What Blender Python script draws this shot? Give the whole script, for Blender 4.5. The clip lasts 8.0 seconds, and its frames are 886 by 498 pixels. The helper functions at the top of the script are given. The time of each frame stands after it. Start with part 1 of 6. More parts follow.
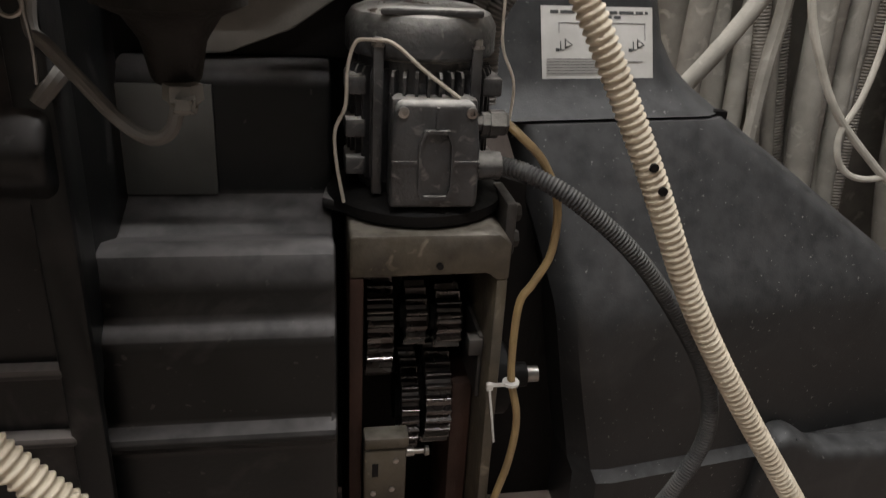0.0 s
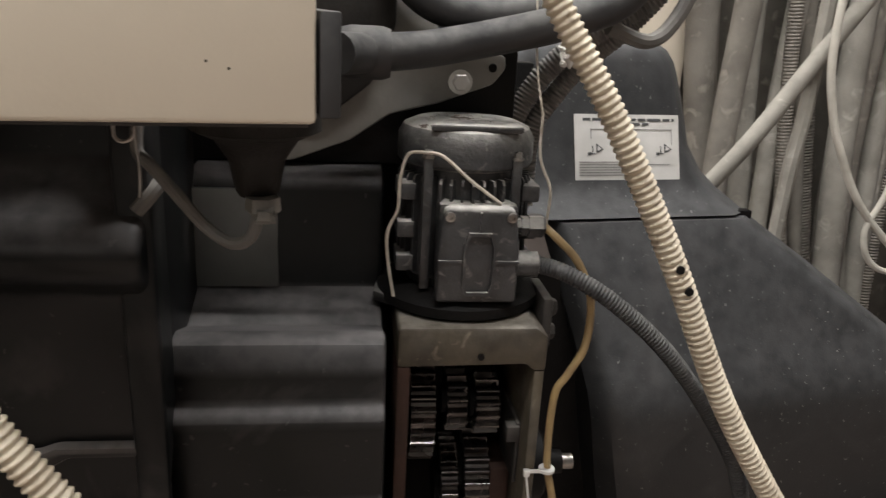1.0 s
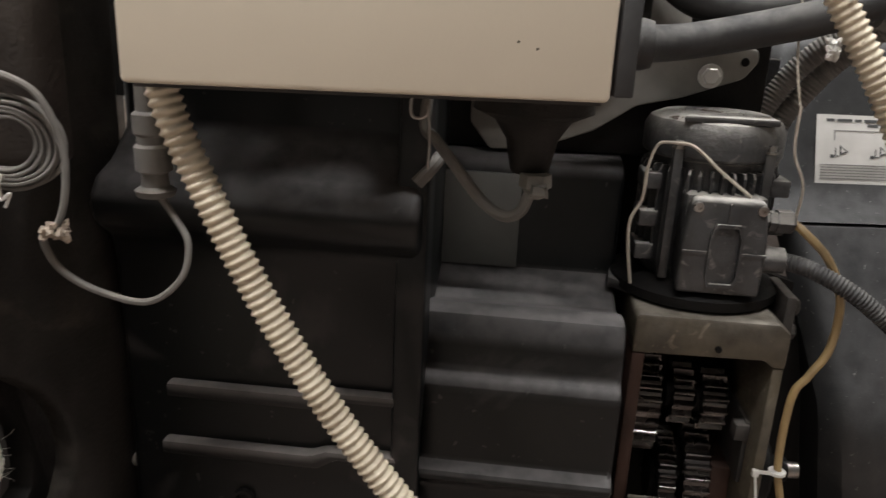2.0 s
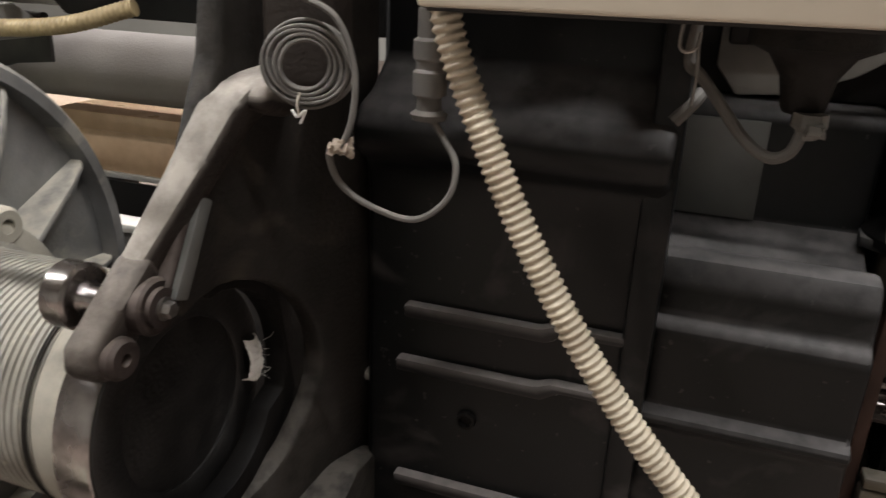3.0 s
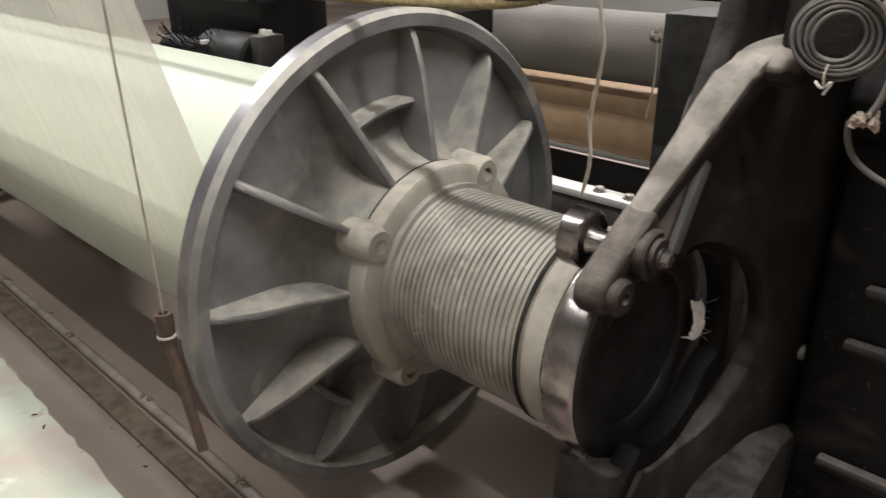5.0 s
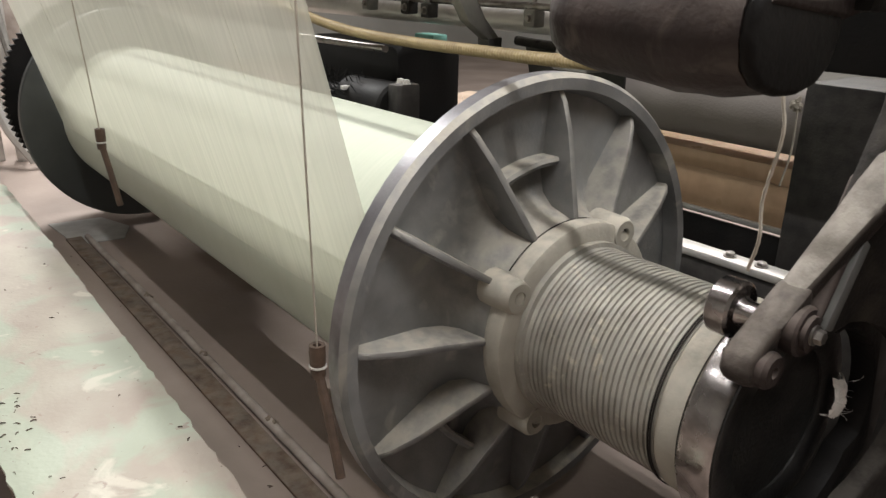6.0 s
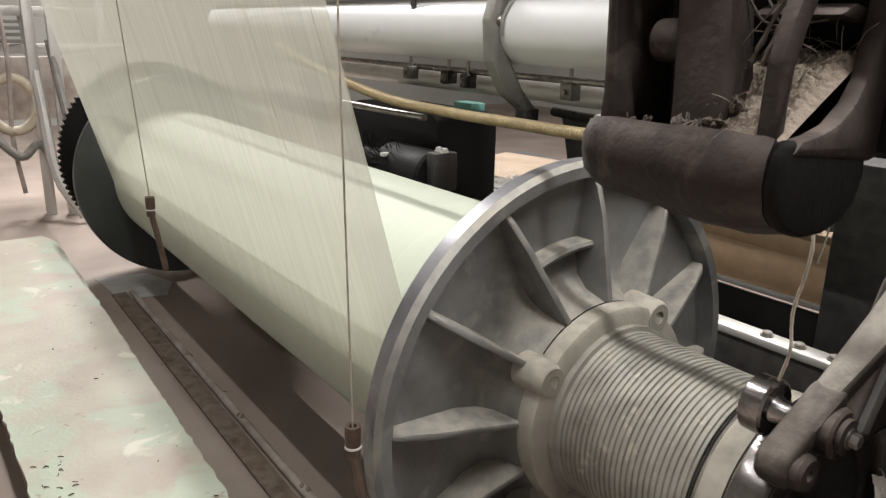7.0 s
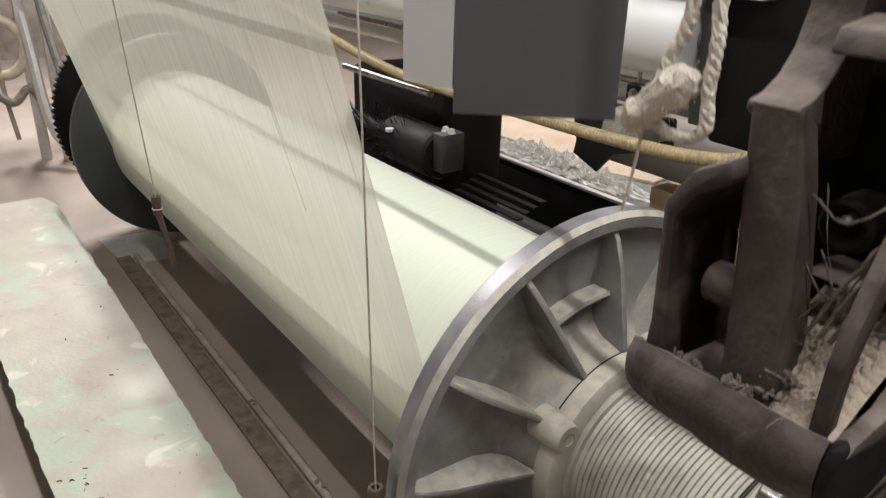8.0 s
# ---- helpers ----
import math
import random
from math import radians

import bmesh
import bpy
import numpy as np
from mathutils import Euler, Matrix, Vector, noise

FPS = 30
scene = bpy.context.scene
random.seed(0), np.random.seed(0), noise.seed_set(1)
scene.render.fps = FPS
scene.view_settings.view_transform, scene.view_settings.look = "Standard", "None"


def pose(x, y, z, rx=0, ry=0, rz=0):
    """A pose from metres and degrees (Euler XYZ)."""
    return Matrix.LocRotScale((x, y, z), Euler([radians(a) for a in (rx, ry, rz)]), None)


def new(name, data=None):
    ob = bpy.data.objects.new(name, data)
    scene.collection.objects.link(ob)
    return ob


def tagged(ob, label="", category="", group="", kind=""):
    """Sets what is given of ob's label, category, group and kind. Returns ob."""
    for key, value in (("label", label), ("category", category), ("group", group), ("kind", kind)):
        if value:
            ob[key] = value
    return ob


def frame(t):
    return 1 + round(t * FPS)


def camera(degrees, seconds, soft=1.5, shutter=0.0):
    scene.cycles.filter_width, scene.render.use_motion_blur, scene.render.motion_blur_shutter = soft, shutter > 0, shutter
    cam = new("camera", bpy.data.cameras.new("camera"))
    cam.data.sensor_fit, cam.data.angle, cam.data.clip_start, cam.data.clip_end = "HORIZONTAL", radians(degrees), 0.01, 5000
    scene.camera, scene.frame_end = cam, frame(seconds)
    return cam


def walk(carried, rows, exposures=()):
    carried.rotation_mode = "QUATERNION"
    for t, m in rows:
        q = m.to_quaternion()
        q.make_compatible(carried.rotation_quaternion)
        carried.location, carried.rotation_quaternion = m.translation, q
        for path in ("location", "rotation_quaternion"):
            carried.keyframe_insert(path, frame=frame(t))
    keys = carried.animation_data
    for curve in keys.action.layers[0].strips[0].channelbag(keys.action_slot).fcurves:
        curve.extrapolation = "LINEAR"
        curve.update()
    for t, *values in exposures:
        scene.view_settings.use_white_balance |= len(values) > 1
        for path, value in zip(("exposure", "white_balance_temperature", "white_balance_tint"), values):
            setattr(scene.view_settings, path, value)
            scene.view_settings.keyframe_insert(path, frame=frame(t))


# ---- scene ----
cam = camera(60.99, 8.0, soft=1.3, shutter=0.25)
# seconds, eye, then heading (left), tilt (up) and lean in degrees
PATH = [
    (0, -0.0008, -0.0487, 1.0271, -10.416, -23.555, 3.257),
    (0.5, 0.0007, -0.0850, 1.0561, -10.141, -19.682, 3.049),
    (1, -0.0279, -0.1103, 1.0717, -7.616, -17.682, 3.054),
    (1.5, -0.0899, -0.1369, 1.0670, -1.308, -17.338, 3.327),
    (1.7, -0.1054, -0.1479, 1.0598, 1.592, -17.231, 3.100),
    (2.8, -0.1860, -0.1974, 1.0206, 15.904, -20.105, 2.304),
    (3, -0.2067, -0.2071, 1.0154, 18.629, -20.796, 2.383),
    (3.5, -0.2447, -0.2500, 1.0099, 24.397, -22.385, 1.793),
    (4, -0.2753, -0.2846, 1.0043, 31.208, -23.344, 0.773),
    (4.5, -0.3043, -0.3147, 1.0097, 37.528, -23.712, 0.171),
    (5, -0.3318, -0.3642, 1.0172, 43.905, -23.102, -0.207),
    (6.3, -0.3506, -0.4590, 1.0622, 52.766, -18.743, 1.567),
    (6.5, -0.3488, -0.4662, 1.0738, 53.373, -17.838, 1.615),
    (7, -0.3451, -0.4477, 1.1051, 54.498, -16.358, 1.245),
    (7.5, -0.3778, -0.4246, 1.1589, 55.398, -17.160, 0.749),
    (8, -0.4375, -0.4353, 1.3293, 53.835, -23.692, 1.514),
]
walk(cam, [(t, pose(x, y, z, 0, 0, yaw) @ pose(0, 0, 0, 90 + tilt) @ pose(0, 0, 0, 0, 0, lean)) for t, x, y, z, yaw, tilt, lean in PATH], exposures=[(0, -0.24), (0.5, 0.04), (1.2, 0.15), (2.5, 0.08), (5.0, 0.0), (6.5, -0.16), (8, -0.16)])

# ---- world and lamps ----
world = bpy.data.worlds.new("world")
scene.world = world
world.use_nodes = True
wn = world.node_tree.nodes
wn["Background"].inputs[0].default_value = (0.9, 0.95, 1.0, 1)
wn["Background"].inputs[1].default_value = 0.004


def tube_lamp(x, y, z, length, watts, turn=0.0):
    data = bpy.data.lights.new("tube_light", "AREA")
    data.shape, data.size, data.size_y, data.energy = "RECTANGLE", length, 0.036, watts
    data.color = (0.985, 0.975, 0.96)
    ob = new("tube_light", data)
    ob.matrix_world = pose(x, y, z, 0, 0, turn)
    return ob


# Only the y -0.30 tubes follow from shadows; the rest are added unseen fill.
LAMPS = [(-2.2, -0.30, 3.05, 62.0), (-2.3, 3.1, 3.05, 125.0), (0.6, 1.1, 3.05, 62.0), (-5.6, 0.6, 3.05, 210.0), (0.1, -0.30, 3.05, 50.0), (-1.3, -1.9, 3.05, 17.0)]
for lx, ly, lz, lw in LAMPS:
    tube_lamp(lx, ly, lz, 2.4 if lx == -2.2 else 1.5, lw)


# ---- materials ----
def material(name, colour, rough=0.6, metal=0.0, second=None, scale=20.0, amount=0.5, bump=0.15, dust=0.0,
             dust_colour=(0.36, 0.33, 0.29), fine=160.0, spots=0.0, coat=0.0, spec=0.5, even=0.0, smudge=None, low=-0.1):
    m = bpy.data.materials.new(name)
    m.use_nodes = True
    t = m.node_tree
    n, l = t.nodes, t.links
    b = n["Principled BSDF"]
    tc = n.new("ShaderNodeTexCoord")
    big = n.new("ShaderNodeTexNoise")
    big.inputs["Scale"].default_value, big.inputs["Detail"].default_value = scale, 6
    small = n.new("ShaderNodeTexNoise")
    small.inputs["Scale"].default_value, small.inputs["Detail"].default_value = fine, 4
    for q in (big, small):
        l.new(tc.outputs["Object"], q.inputs["Vector"])
    ramp = n.new("ShaderNodeMapRange")
    ramp.inputs["From Min"].default_value, ramp.inputs["From Max"].default_value = 0.35, 0.68
    ramp.inputs["To Max"].default_value = amount
    l.new(big.outputs["Fac"], ramp.inputs["Value"])
    mix = n.new("ShaderNodeMix")
    mix.data_type = "RGBA"
    second = second or tuple(c * 0.55 for c in colour)
    mix.inputs["A"].default_value, mix.inputs["B"].default_value = (*colour, 1), (*second, 1)
    l.new(ramp.outputs["Result"], mix.inputs["Factor"])
    last = mix.outputs["Result"]
    if spots:
        vor = n.new("ShaderNodeTexNoise")
        vor.inputs["Scale"].default_value, vor.inputs["Detail"].default_value = fine * 0.5, 2
        l.new(tc.outputs["Object"], vor.inputs["Vector"])
        th = n.new("ShaderNodeMapRange")
        th.inputs["From Min"].default_value, th.inputs["From Max"].default_value = 0.70, 0.74
        th.inputs["To Max"].default_value = spots
        l.new(vor.outputs["Fac"], th.inputs["Value"])
        sp = n.new("ShaderNodeMix")
        sp.data_type = "RGBA"
        sp.inputs["B"].default_value = (0.55, 0.53, 0.5, 1)
        l.new(last, sp.inputs["A"])
        l.new(th.outputs["Result"], sp.inputs["Factor"])
        last = sp.outputs["Result"]
    if smudge:
        colour_, scale_, lo, hi = smudge
        sn = n.new("ShaderNodeTexNoise")
        sn.inputs["Scale"].default_value, sn.inputs["Detail"].default_value, sn.inputs["Distortion"].default_value = scale_, 7, 0.8
        l.new(tc.outputs["Object"], sn.inputs["Vector"])
        sr = n.new("ShaderNodeMapRange")
        sr.inputs["From Min"].default_value, sr.inputs["From Max"].default_value = lo, hi
        l.new(sn.outputs["Fac"], sr.inputs["Value"])
        sm = n.new("ShaderNodeMix")
        sm.data_type = "RGBA"
        sm.inputs["B"].default_value = (*colour_, 1)
        l.new(last, sm.inputs["A"])
        l.new(sr.outputs["Result"], sm.inputs["Factor"])
        last = sm.outputs["Result"]
    rough_out = None
    if dust:
        geo = n.new("ShaderNodeNewGeometry")
        sep = n.new("ShaderNodeSeparateXYZ")
        l.new(geo.outputs["Normal"], sep.inputs[0])
        up = n.new("ShaderNodeMapRange")
        up.inputs["From Min"].default_value, up.inputs["From Max"].default_value = low, 0.9
        l.new(sep.outputs["Z"], up.inputs["Value"])
        dn = n.new("ShaderNodeTexNoise")
        dn.inputs["Scale"].default_value, dn.inputs["Detail"].default_value = 35.0, 8
        l.new(tc.outputs["Object"], dn.inputs["Vector"])
        dr = n.new("ShaderNodeMapRange")
        dr.inputs["From Min"].default_value, dr.inputs["From Max"].default_value = 0.3, 0.6
        dr.inputs["To Min"].default_value = even
        l.new(dn.outputs["Fac"], dr.inputs["Value"])
        mul = n.new("ShaderNodeMath")
        mul.operation = "MULTIPLY"
        l.new(up.outputs["Result"], mul.inputs[0])
        l.new(dr.outputs["Result"], mul.inputs[1])
        mul2 = n.new("ShaderNodeMath")
        mul2.operation = "MULTIPLY"
        mul2.inputs[1].default_value = dust
        l.new(mul.outputs[0], mul2.inputs[0])
        dm = n.new("ShaderNodeMix")
        dm.data_type = "RGBA"
        dm.inputs["B"].default_value = (*dust_colour, 1)
        l.new(last, dm.inputs["A"])
        l.new(mul2.outputs[0], dm.inputs["Factor"])
        last = dm.outputs["Result"]
        rr = n.new("ShaderNodeMapRange")
        rr.inputs["To Min"].default_value, rr.inputs["To Max"].default_value = rough, 0.95
        l.new(mul2.outputs[0], rr.inputs["Value"])
        rough_out = rr.outputs["Result"]
    l.new(last, b.inputs["Base Color"])
    if rough_out is None:
        rr = n.new("ShaderNodeMapRange")
        rr.inputs["From Min"].default_value, rr.inputs["From Max"].default_value = 0.3, 0.7
        rr.inputs["To Min"].default_value, rr.inputs["To Max"].default_value = max(0.03, rough - 0.1), min(1.0, rough + 0.1)
        l.new(big.outputs["Fac"], rr.inputs["Value"])
        rough_out = rr.outputs["Result"]
    l.new(rough_out, b.inputs["Roughness"])
    b.inputs["Metallic"].default_value = metal
    b.inputs["Coat Weight"].default_value = coat
    b.inputs["Specular IOR Level"].default_value = spec
    if bump:
        bp = n.new("ShaderNodeBump")
        bp.inputs["Strength"].default_value, bp.inputs["Distance"].default_value = bump, 0.004
        l.new(small.outputs["Fac"], bp.inputs["Height"])
        l.new(bp.outputs["Normal"], b.inputs["Normal"])
    return m


M = {}
M["black_plastic"] = material("black_plastic", (0.0029, 0.0036, 0.0038), 0.36, second=(0.0050, 0.0051, 0.0054), scale=5, amount=0.8, bump=0.06, dust=0.62, dust_colour=(0.150, 0.138, 0.136), spots=0.05, spec=0.28, even=0.45, smudge=((0.042, 0.038, 0.037), 6.0, 0.58, 0.72), low=0.06)
M["worn_black"] = material("worn_black", (0.006, 0.0062, 0.0065), 0.35, second=(0.016, 0.015, 0.015), scale=12, amount=0.8, bump=0.08, dust=1.0, dust_colour=(0.24, 0.215, 0.205), spec=0.35, even=0.6)
M["cover_grey"] = material("cover_grey", (0.0122, 0.0125, 0.0130), 0.45, second=(0.020, 0.0203, 0.021), scale=6, amount=0.8, bump=0.1, dust=0.32, dust_colour=(0.165, 0.162, 0.162), spots=0.22, fine=300, spec=0.35, even=0.3, low=0.0, smudge=((0.030, 0.0287, 0.0287), 7.0, 0.56, 0.74))
M["cast_dark"] = material("cast_dark", (0.010, 0.0088, 0.0078), 0.6, second=(0.023, 0.0195, 0.017), scale=9, amount=0.8, bump=0.3, dust=0.34, dust_colour=(0.22, 0.195, 0.17), spec=0.22, smudge=((0.055, 0.046, 0.036), 9.0, 0.58, 0.74))
M["cast_brown"] = material("cast_brown", (0.018, 0.0122, 0.011), 0.55, second=(0.038, 0.027, 0.0245), scale=16, amount=0.7, bump=0.25, dust=0.5, dust_colour=(0.31, 0.25, 0.22), spec=0.3, even=0.25, smudge=((0.075, 0.06, 0.05), 24.0, 0.60, 0.74))
M["cast_grey"] = material("cast_grey", (0.20, 0.19, 0.172), 0.55, second=(0.085, 0.08, 0.072), scale=10, amount=0.8, bump=0.2, dust=0.6, dust_colour=(0.42, 0.39, 0.34))
M["aluminium"] = material("aluminium", (0.235, 0.238, 0.243), 0.46, metal=0.45, second=(0.12, 0.119, 0.12), scale=9, amount=0.85, bump=0.2, dust=0.9, dust_colour=(0.60, 0.555, 0.475), even=0.35, smudge=((0.36, 0.345, 0.31), 14.0, 0.58, 0.76))
M["rim_metal"] = material("rim_metal", (0.37, 0.365, 0.385), 0.36, metal=0.7, second=(0.15, 0.138, 0.145), scale=11, amount=0.9, bump=0.15, fine=220)
M["hub_dusty"] = material("hub_dusty", (0.40, 0.375, 0.32), 0.7, metal=0.1, second=(0.27, 0.25, 0.21), scale=14, amount=0.6, bump=0.2, dust=0.7, dust_colour=(0.66, 0.6, 0.5))
M["collar"] = material("collar", (0.40, 0.385, 0.345), 0.5, metal=0.3, second=(0.215, 0.20, 0.17), scale=18, amount=0.75, bump=0.25, dust=0.45, dust_colour=(0.54, 0.5, 0.42), smudge=((0.50, 0.465, 0.39), 45.0, 0.60, 0.70))
M["chrome"] = material("chrome", (0.46, 0.43, 0.42), 0.24, metal=1.0, second=(0.17, 0.15, 0.145), scale=30, amount=0.8, bump=0.06)
M["steel"] = material("steel", (0.36, 0.34, 0.32), 0.35, metal=0.9, second=(0.16, 0.13, 0.11), scale=40, amount=0.7, bump=0.1)
M["oily_gear"] = material("oily_gear", (0.14, 0.13, 0.127), 0.28, metal=1.0, second=(0.04, 0.033, 0.03), scale=30, amount=0.85, bump=0.08)
# For oily black parts, and for gaps and faces darkened only by shade.
M["oil_shade_black"] = material("oil_shade_black", (0.0045, 0.0042, 0.0042), 0.6, second=(0.009, 0.0075, 0.0065), scale=12, amount=0.8, bump=0.2, spec=0.15)
M["rubber"] = material("rubber", (0.02, 0.0195, 0.02), 0.6, second=(0.038, 0.036, 0.036), scale=15, amount=0.7, bump=0.1, dust=0.45, dust_colour=(0.23, 0.22, 0.205), spec=0.35)
M["conduit"] = material("conduit", (0.026, 0.026, 0.028), 0.6, second=(0.05, 0.048, 0.047), scale=18, amount=0.7, bump=0.1, dust=0.4, dust_colour=(0.20, 0.195, 0.18), spec=0.3)
M["hose"] = material("hose", (0.58, 0.505, 0.39), 0.55, second=(0.38, 0.31, 0.225), scale=24, amount=0.85, bump=0.15, dust=0.2, smudge=((0.27, 0.20, 0.145), 55.0, 0.64, 0.74))
M["hose_dirty"] = material("hose_dirty", (0.33, 0.25, 0.13), 0.55, second=(0.23, 0.17, 0.09), scale=30, amount=0.8, bump=0.08)
M["yellow_cable"] = material("yellow_cable", (0.30, 0.205, 0.09), 0.5, second=(0.17, 0.115, 0.06), scale=30, amount=0.8, bump=0.05)
M["grey_cable"] = material("grey_cable", (0.125, 0.117, 0.108), 0.65, second=(0.07, 0.063, 0.058), scale=25, amount=0.7, bump=0.1, dust=0.5)
M["dusty_cable"] = material("dusty_cable", (0.275, 0.255, 0.222), 0.85, second=(0.15, 0.137, 0.117), scale=9, amount=0.85, bump=0.3, dust=0.4, dust_colour=(0.44, 0.41, 0.36), smudge=((0.36, 0.335, 0.29), 22.0, 0.58, 0.72))
M["dark_cable"] = material("dark_cable", (0.17, 0.153, 0.13), 0.85, second=(0.085, 0.074, 0.062), scale=9, amount=0.8, bump=0.3, dust=0.4, dust_colour=(0.4, 0.36, 0.31), smudge=((0.25, 0.225, 0.19), 18.0, 0.58, 0.72))
M["cream_paint"] = material("cream_paint", (0.63, 0.555, 0.45), 0.5, second=(0.56, 0.49, 0.39), scale=4, amount=0.6, bump=0.04)
M["motor_grey"] = material("motor_grey", (0.060, 0.060, 0.062), 0.40, metal=0.35, second=(0.028, 0.027, 0.027), scale=26, amount=0.85, bump=0.4, dust=1.0, dust_colour=(0.48, 0.455, 0.42), even=0.2, low=0.1, smudge=((0.15, 0.143, 0.135), 55.0, 0.60, 0.72))
M["gearbox_paint"] = material("gearbox_paint", (0.082, 0.067, 0.046), 0.45, second=(0.03, 0.024, 0.018), scale=18, amount=0.85, bump=0.25, dust=0.35, spec=0.3, smudge=((0.15, 0.125, 0.09), 40.0, 0.62, 0.72))
M["rust"] = material("rust", (0.10, 0.062, 0.042), 0.65, second=(0.05, 0.033, 0.025), scale=40, amount=0.8, bump=0.5)
M["brown_plate"] = material("brown_plate", (0.042, 0.02, 0.014), 0.6, second=(0.02, 0.011, 0.008), scale=15, amount=0.8, bump=0.2, spec=0.25)
M["white_plastic"] = material("white_plastic", (0.62, 0.6, 0.57), 0.5, second=(0.45, 0.43, 0.4), scale=30, amount=0.5, bump=0.03)
M["string"] = material("string", (0.48, 0.43, 0.36), 0.95, second=(0.33, 0.29, 0.24), scale=80, amount=0.7, bump=0.3)
M["lint"] = material("lint", (0.36, 0.295, 0.235), 1.0, second=(0.20, 0.16, 0.13), scale=60, amount=0.8, bump=0.9)
M["paper"] = material("paper", (0.50, 0.485, 0.46), 0.8, second=(0.38, 0.365, 0.34), scale=18, amount=0.7, bump=0.05)
M["ink"] = material("ink", (0.06, 0.06, 0.06), 0.8, bump=0)
M["faded_ink"] = material("faded_ink", (0.22, 0.215, 0.21), 0.8, bump=0)
M["wood"] = material("wood", (0.66, 0.46, 0.30), 0.36, second=(0.50, 0.32, 0.195), scale=16, amount=0.8, bump=0.15, fine=70)
M["pale_cable"] = material("pale_cable", (0.50, 0.47, 0.41), 0.75, second=(0.33, 0.305, 0.26), scale=20, amount=0.8, bump=0.15, dust=0.3, dust_colour=(0.5, 0.46, 0.4))
M["rope"] = material("rope", (0.62, 0.565, 0.48), 1.0, second=(0.45, 0.39, 0.32), scale=70, amount=0.7, bump=0.6, fine=500)
M["floor"] = material("floor", (0.38, 0.305, 0.262), 0.75, second=(0.24, 0.19, 0.163), scale=1.6, amount=0.9, bump=0.25, fine=60)
M["wall"] = material("wall", (0.42, 0.41, 0.38), 0.8, second=(0.34, 0.33, 0.30), scale=1.2, amount=0.8, bump=0.1)
M["ceiling"] = material("ceiling", (0.36, 0.355, 0.345), 0.9, second=(0.3, 0.29, 0.28), scale=1.5, amount=0.6, bump=0.05)
M["dark_fabric"] = material("dark_fabric", (0.34, 0.305, 0.285), 0.85, second=(0.25, 0.22, 0.205), scale=5, amount=0.7, bump=0.25)
M["white_roller_lit_sheet"] = material("white_roller_lit_sheet", (0.62, 0.61, 0.61), 0.35, second=(0.5, 0.49, 0.49), scale=4, amount=0.5, bump=0.04)
M["dark_metal"] = material("dark_metal", (0.022, 0.0205, 0.02), 0.5, metal=0.1, second=(0.045, 0.04, 0.037), scale=15, amount=0.7, bump=0.2, dust=0.4, dust_colour=(0.26, 0.235, 0.21), spec=0.3)
M["dark_flange"] = material("dark_flange", (0.075, 0.08, 0.078), 0.5, metal=0.2, second=(0.05, 0.053, 0.052), scale=6, amount=0.7, bump=0.08)
M["blue_plastic"] = material("blue_plastic", (0.02, 0.07, 0.3), 0.45, second=(0.015, 0.05, 0.2), scale=8, amount=0.5, bump=0.05)
M["teal_plastic"] = material("teal_plastic", (0.25, 0.55, 0.48), 0.5, bump=0.05)
M["arm_cast"] = material("arm_cast", (0.022, 0.0175, 0.015), 0.55, second=(0.045, 0.036, 0.031), scale=14, amount=0.8, bump=0.35, dust=1.0, dust_colour=(0.52, 0.47, 0.415), spec=0.3, even=0.5)
M["dull_plate"] = material("dull_plate", (0.125, 0.123, 0.115), 0.6, second=(0.075, 0.073, 0.068), scale=8, amount=0.8, bump=0.1)
M["white_lint"] = material("white_lint", (0.80, 0.775, 0.74), 1.0, second=(0.58, 0.54, 0.5), scale=40, amount=0.8, bump=0.5, fine=400)
M["nose_cast"] = material("nose_cast", (0.048, 0.038, 0.033), 0.5, second=(0.02, 0.015, 0.013), scale=22, amount=0.85, bump=0.4, dust=0.75, dust_colour=(0.34, 0.295, 0.255), spec=0.35, even=0.3)
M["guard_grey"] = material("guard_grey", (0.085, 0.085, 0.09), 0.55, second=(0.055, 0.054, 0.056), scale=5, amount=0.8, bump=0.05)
M["pipe_pale"] = material("pipe_pale", (0.42, 0.365, 0.325), 0.6, second=(0.24, 0.195, 0.165), scale=16, amount=0.8, bump=0.2)
M["cardboard"] = material("cardboard", (0.47, 0.36, 0.27), 0.85, second=(0.36, 0.26, 0.19), scale=5, amount=0.8, bump=0.1)
M["bright_steel"] = material("bright_steel", (0.6, 0.58, 0.55), 0.4, metal=0.4, second=(0.45, 0.43, 0.4), scale=9, amount=0.6, bump=0.05, dust=0.3)


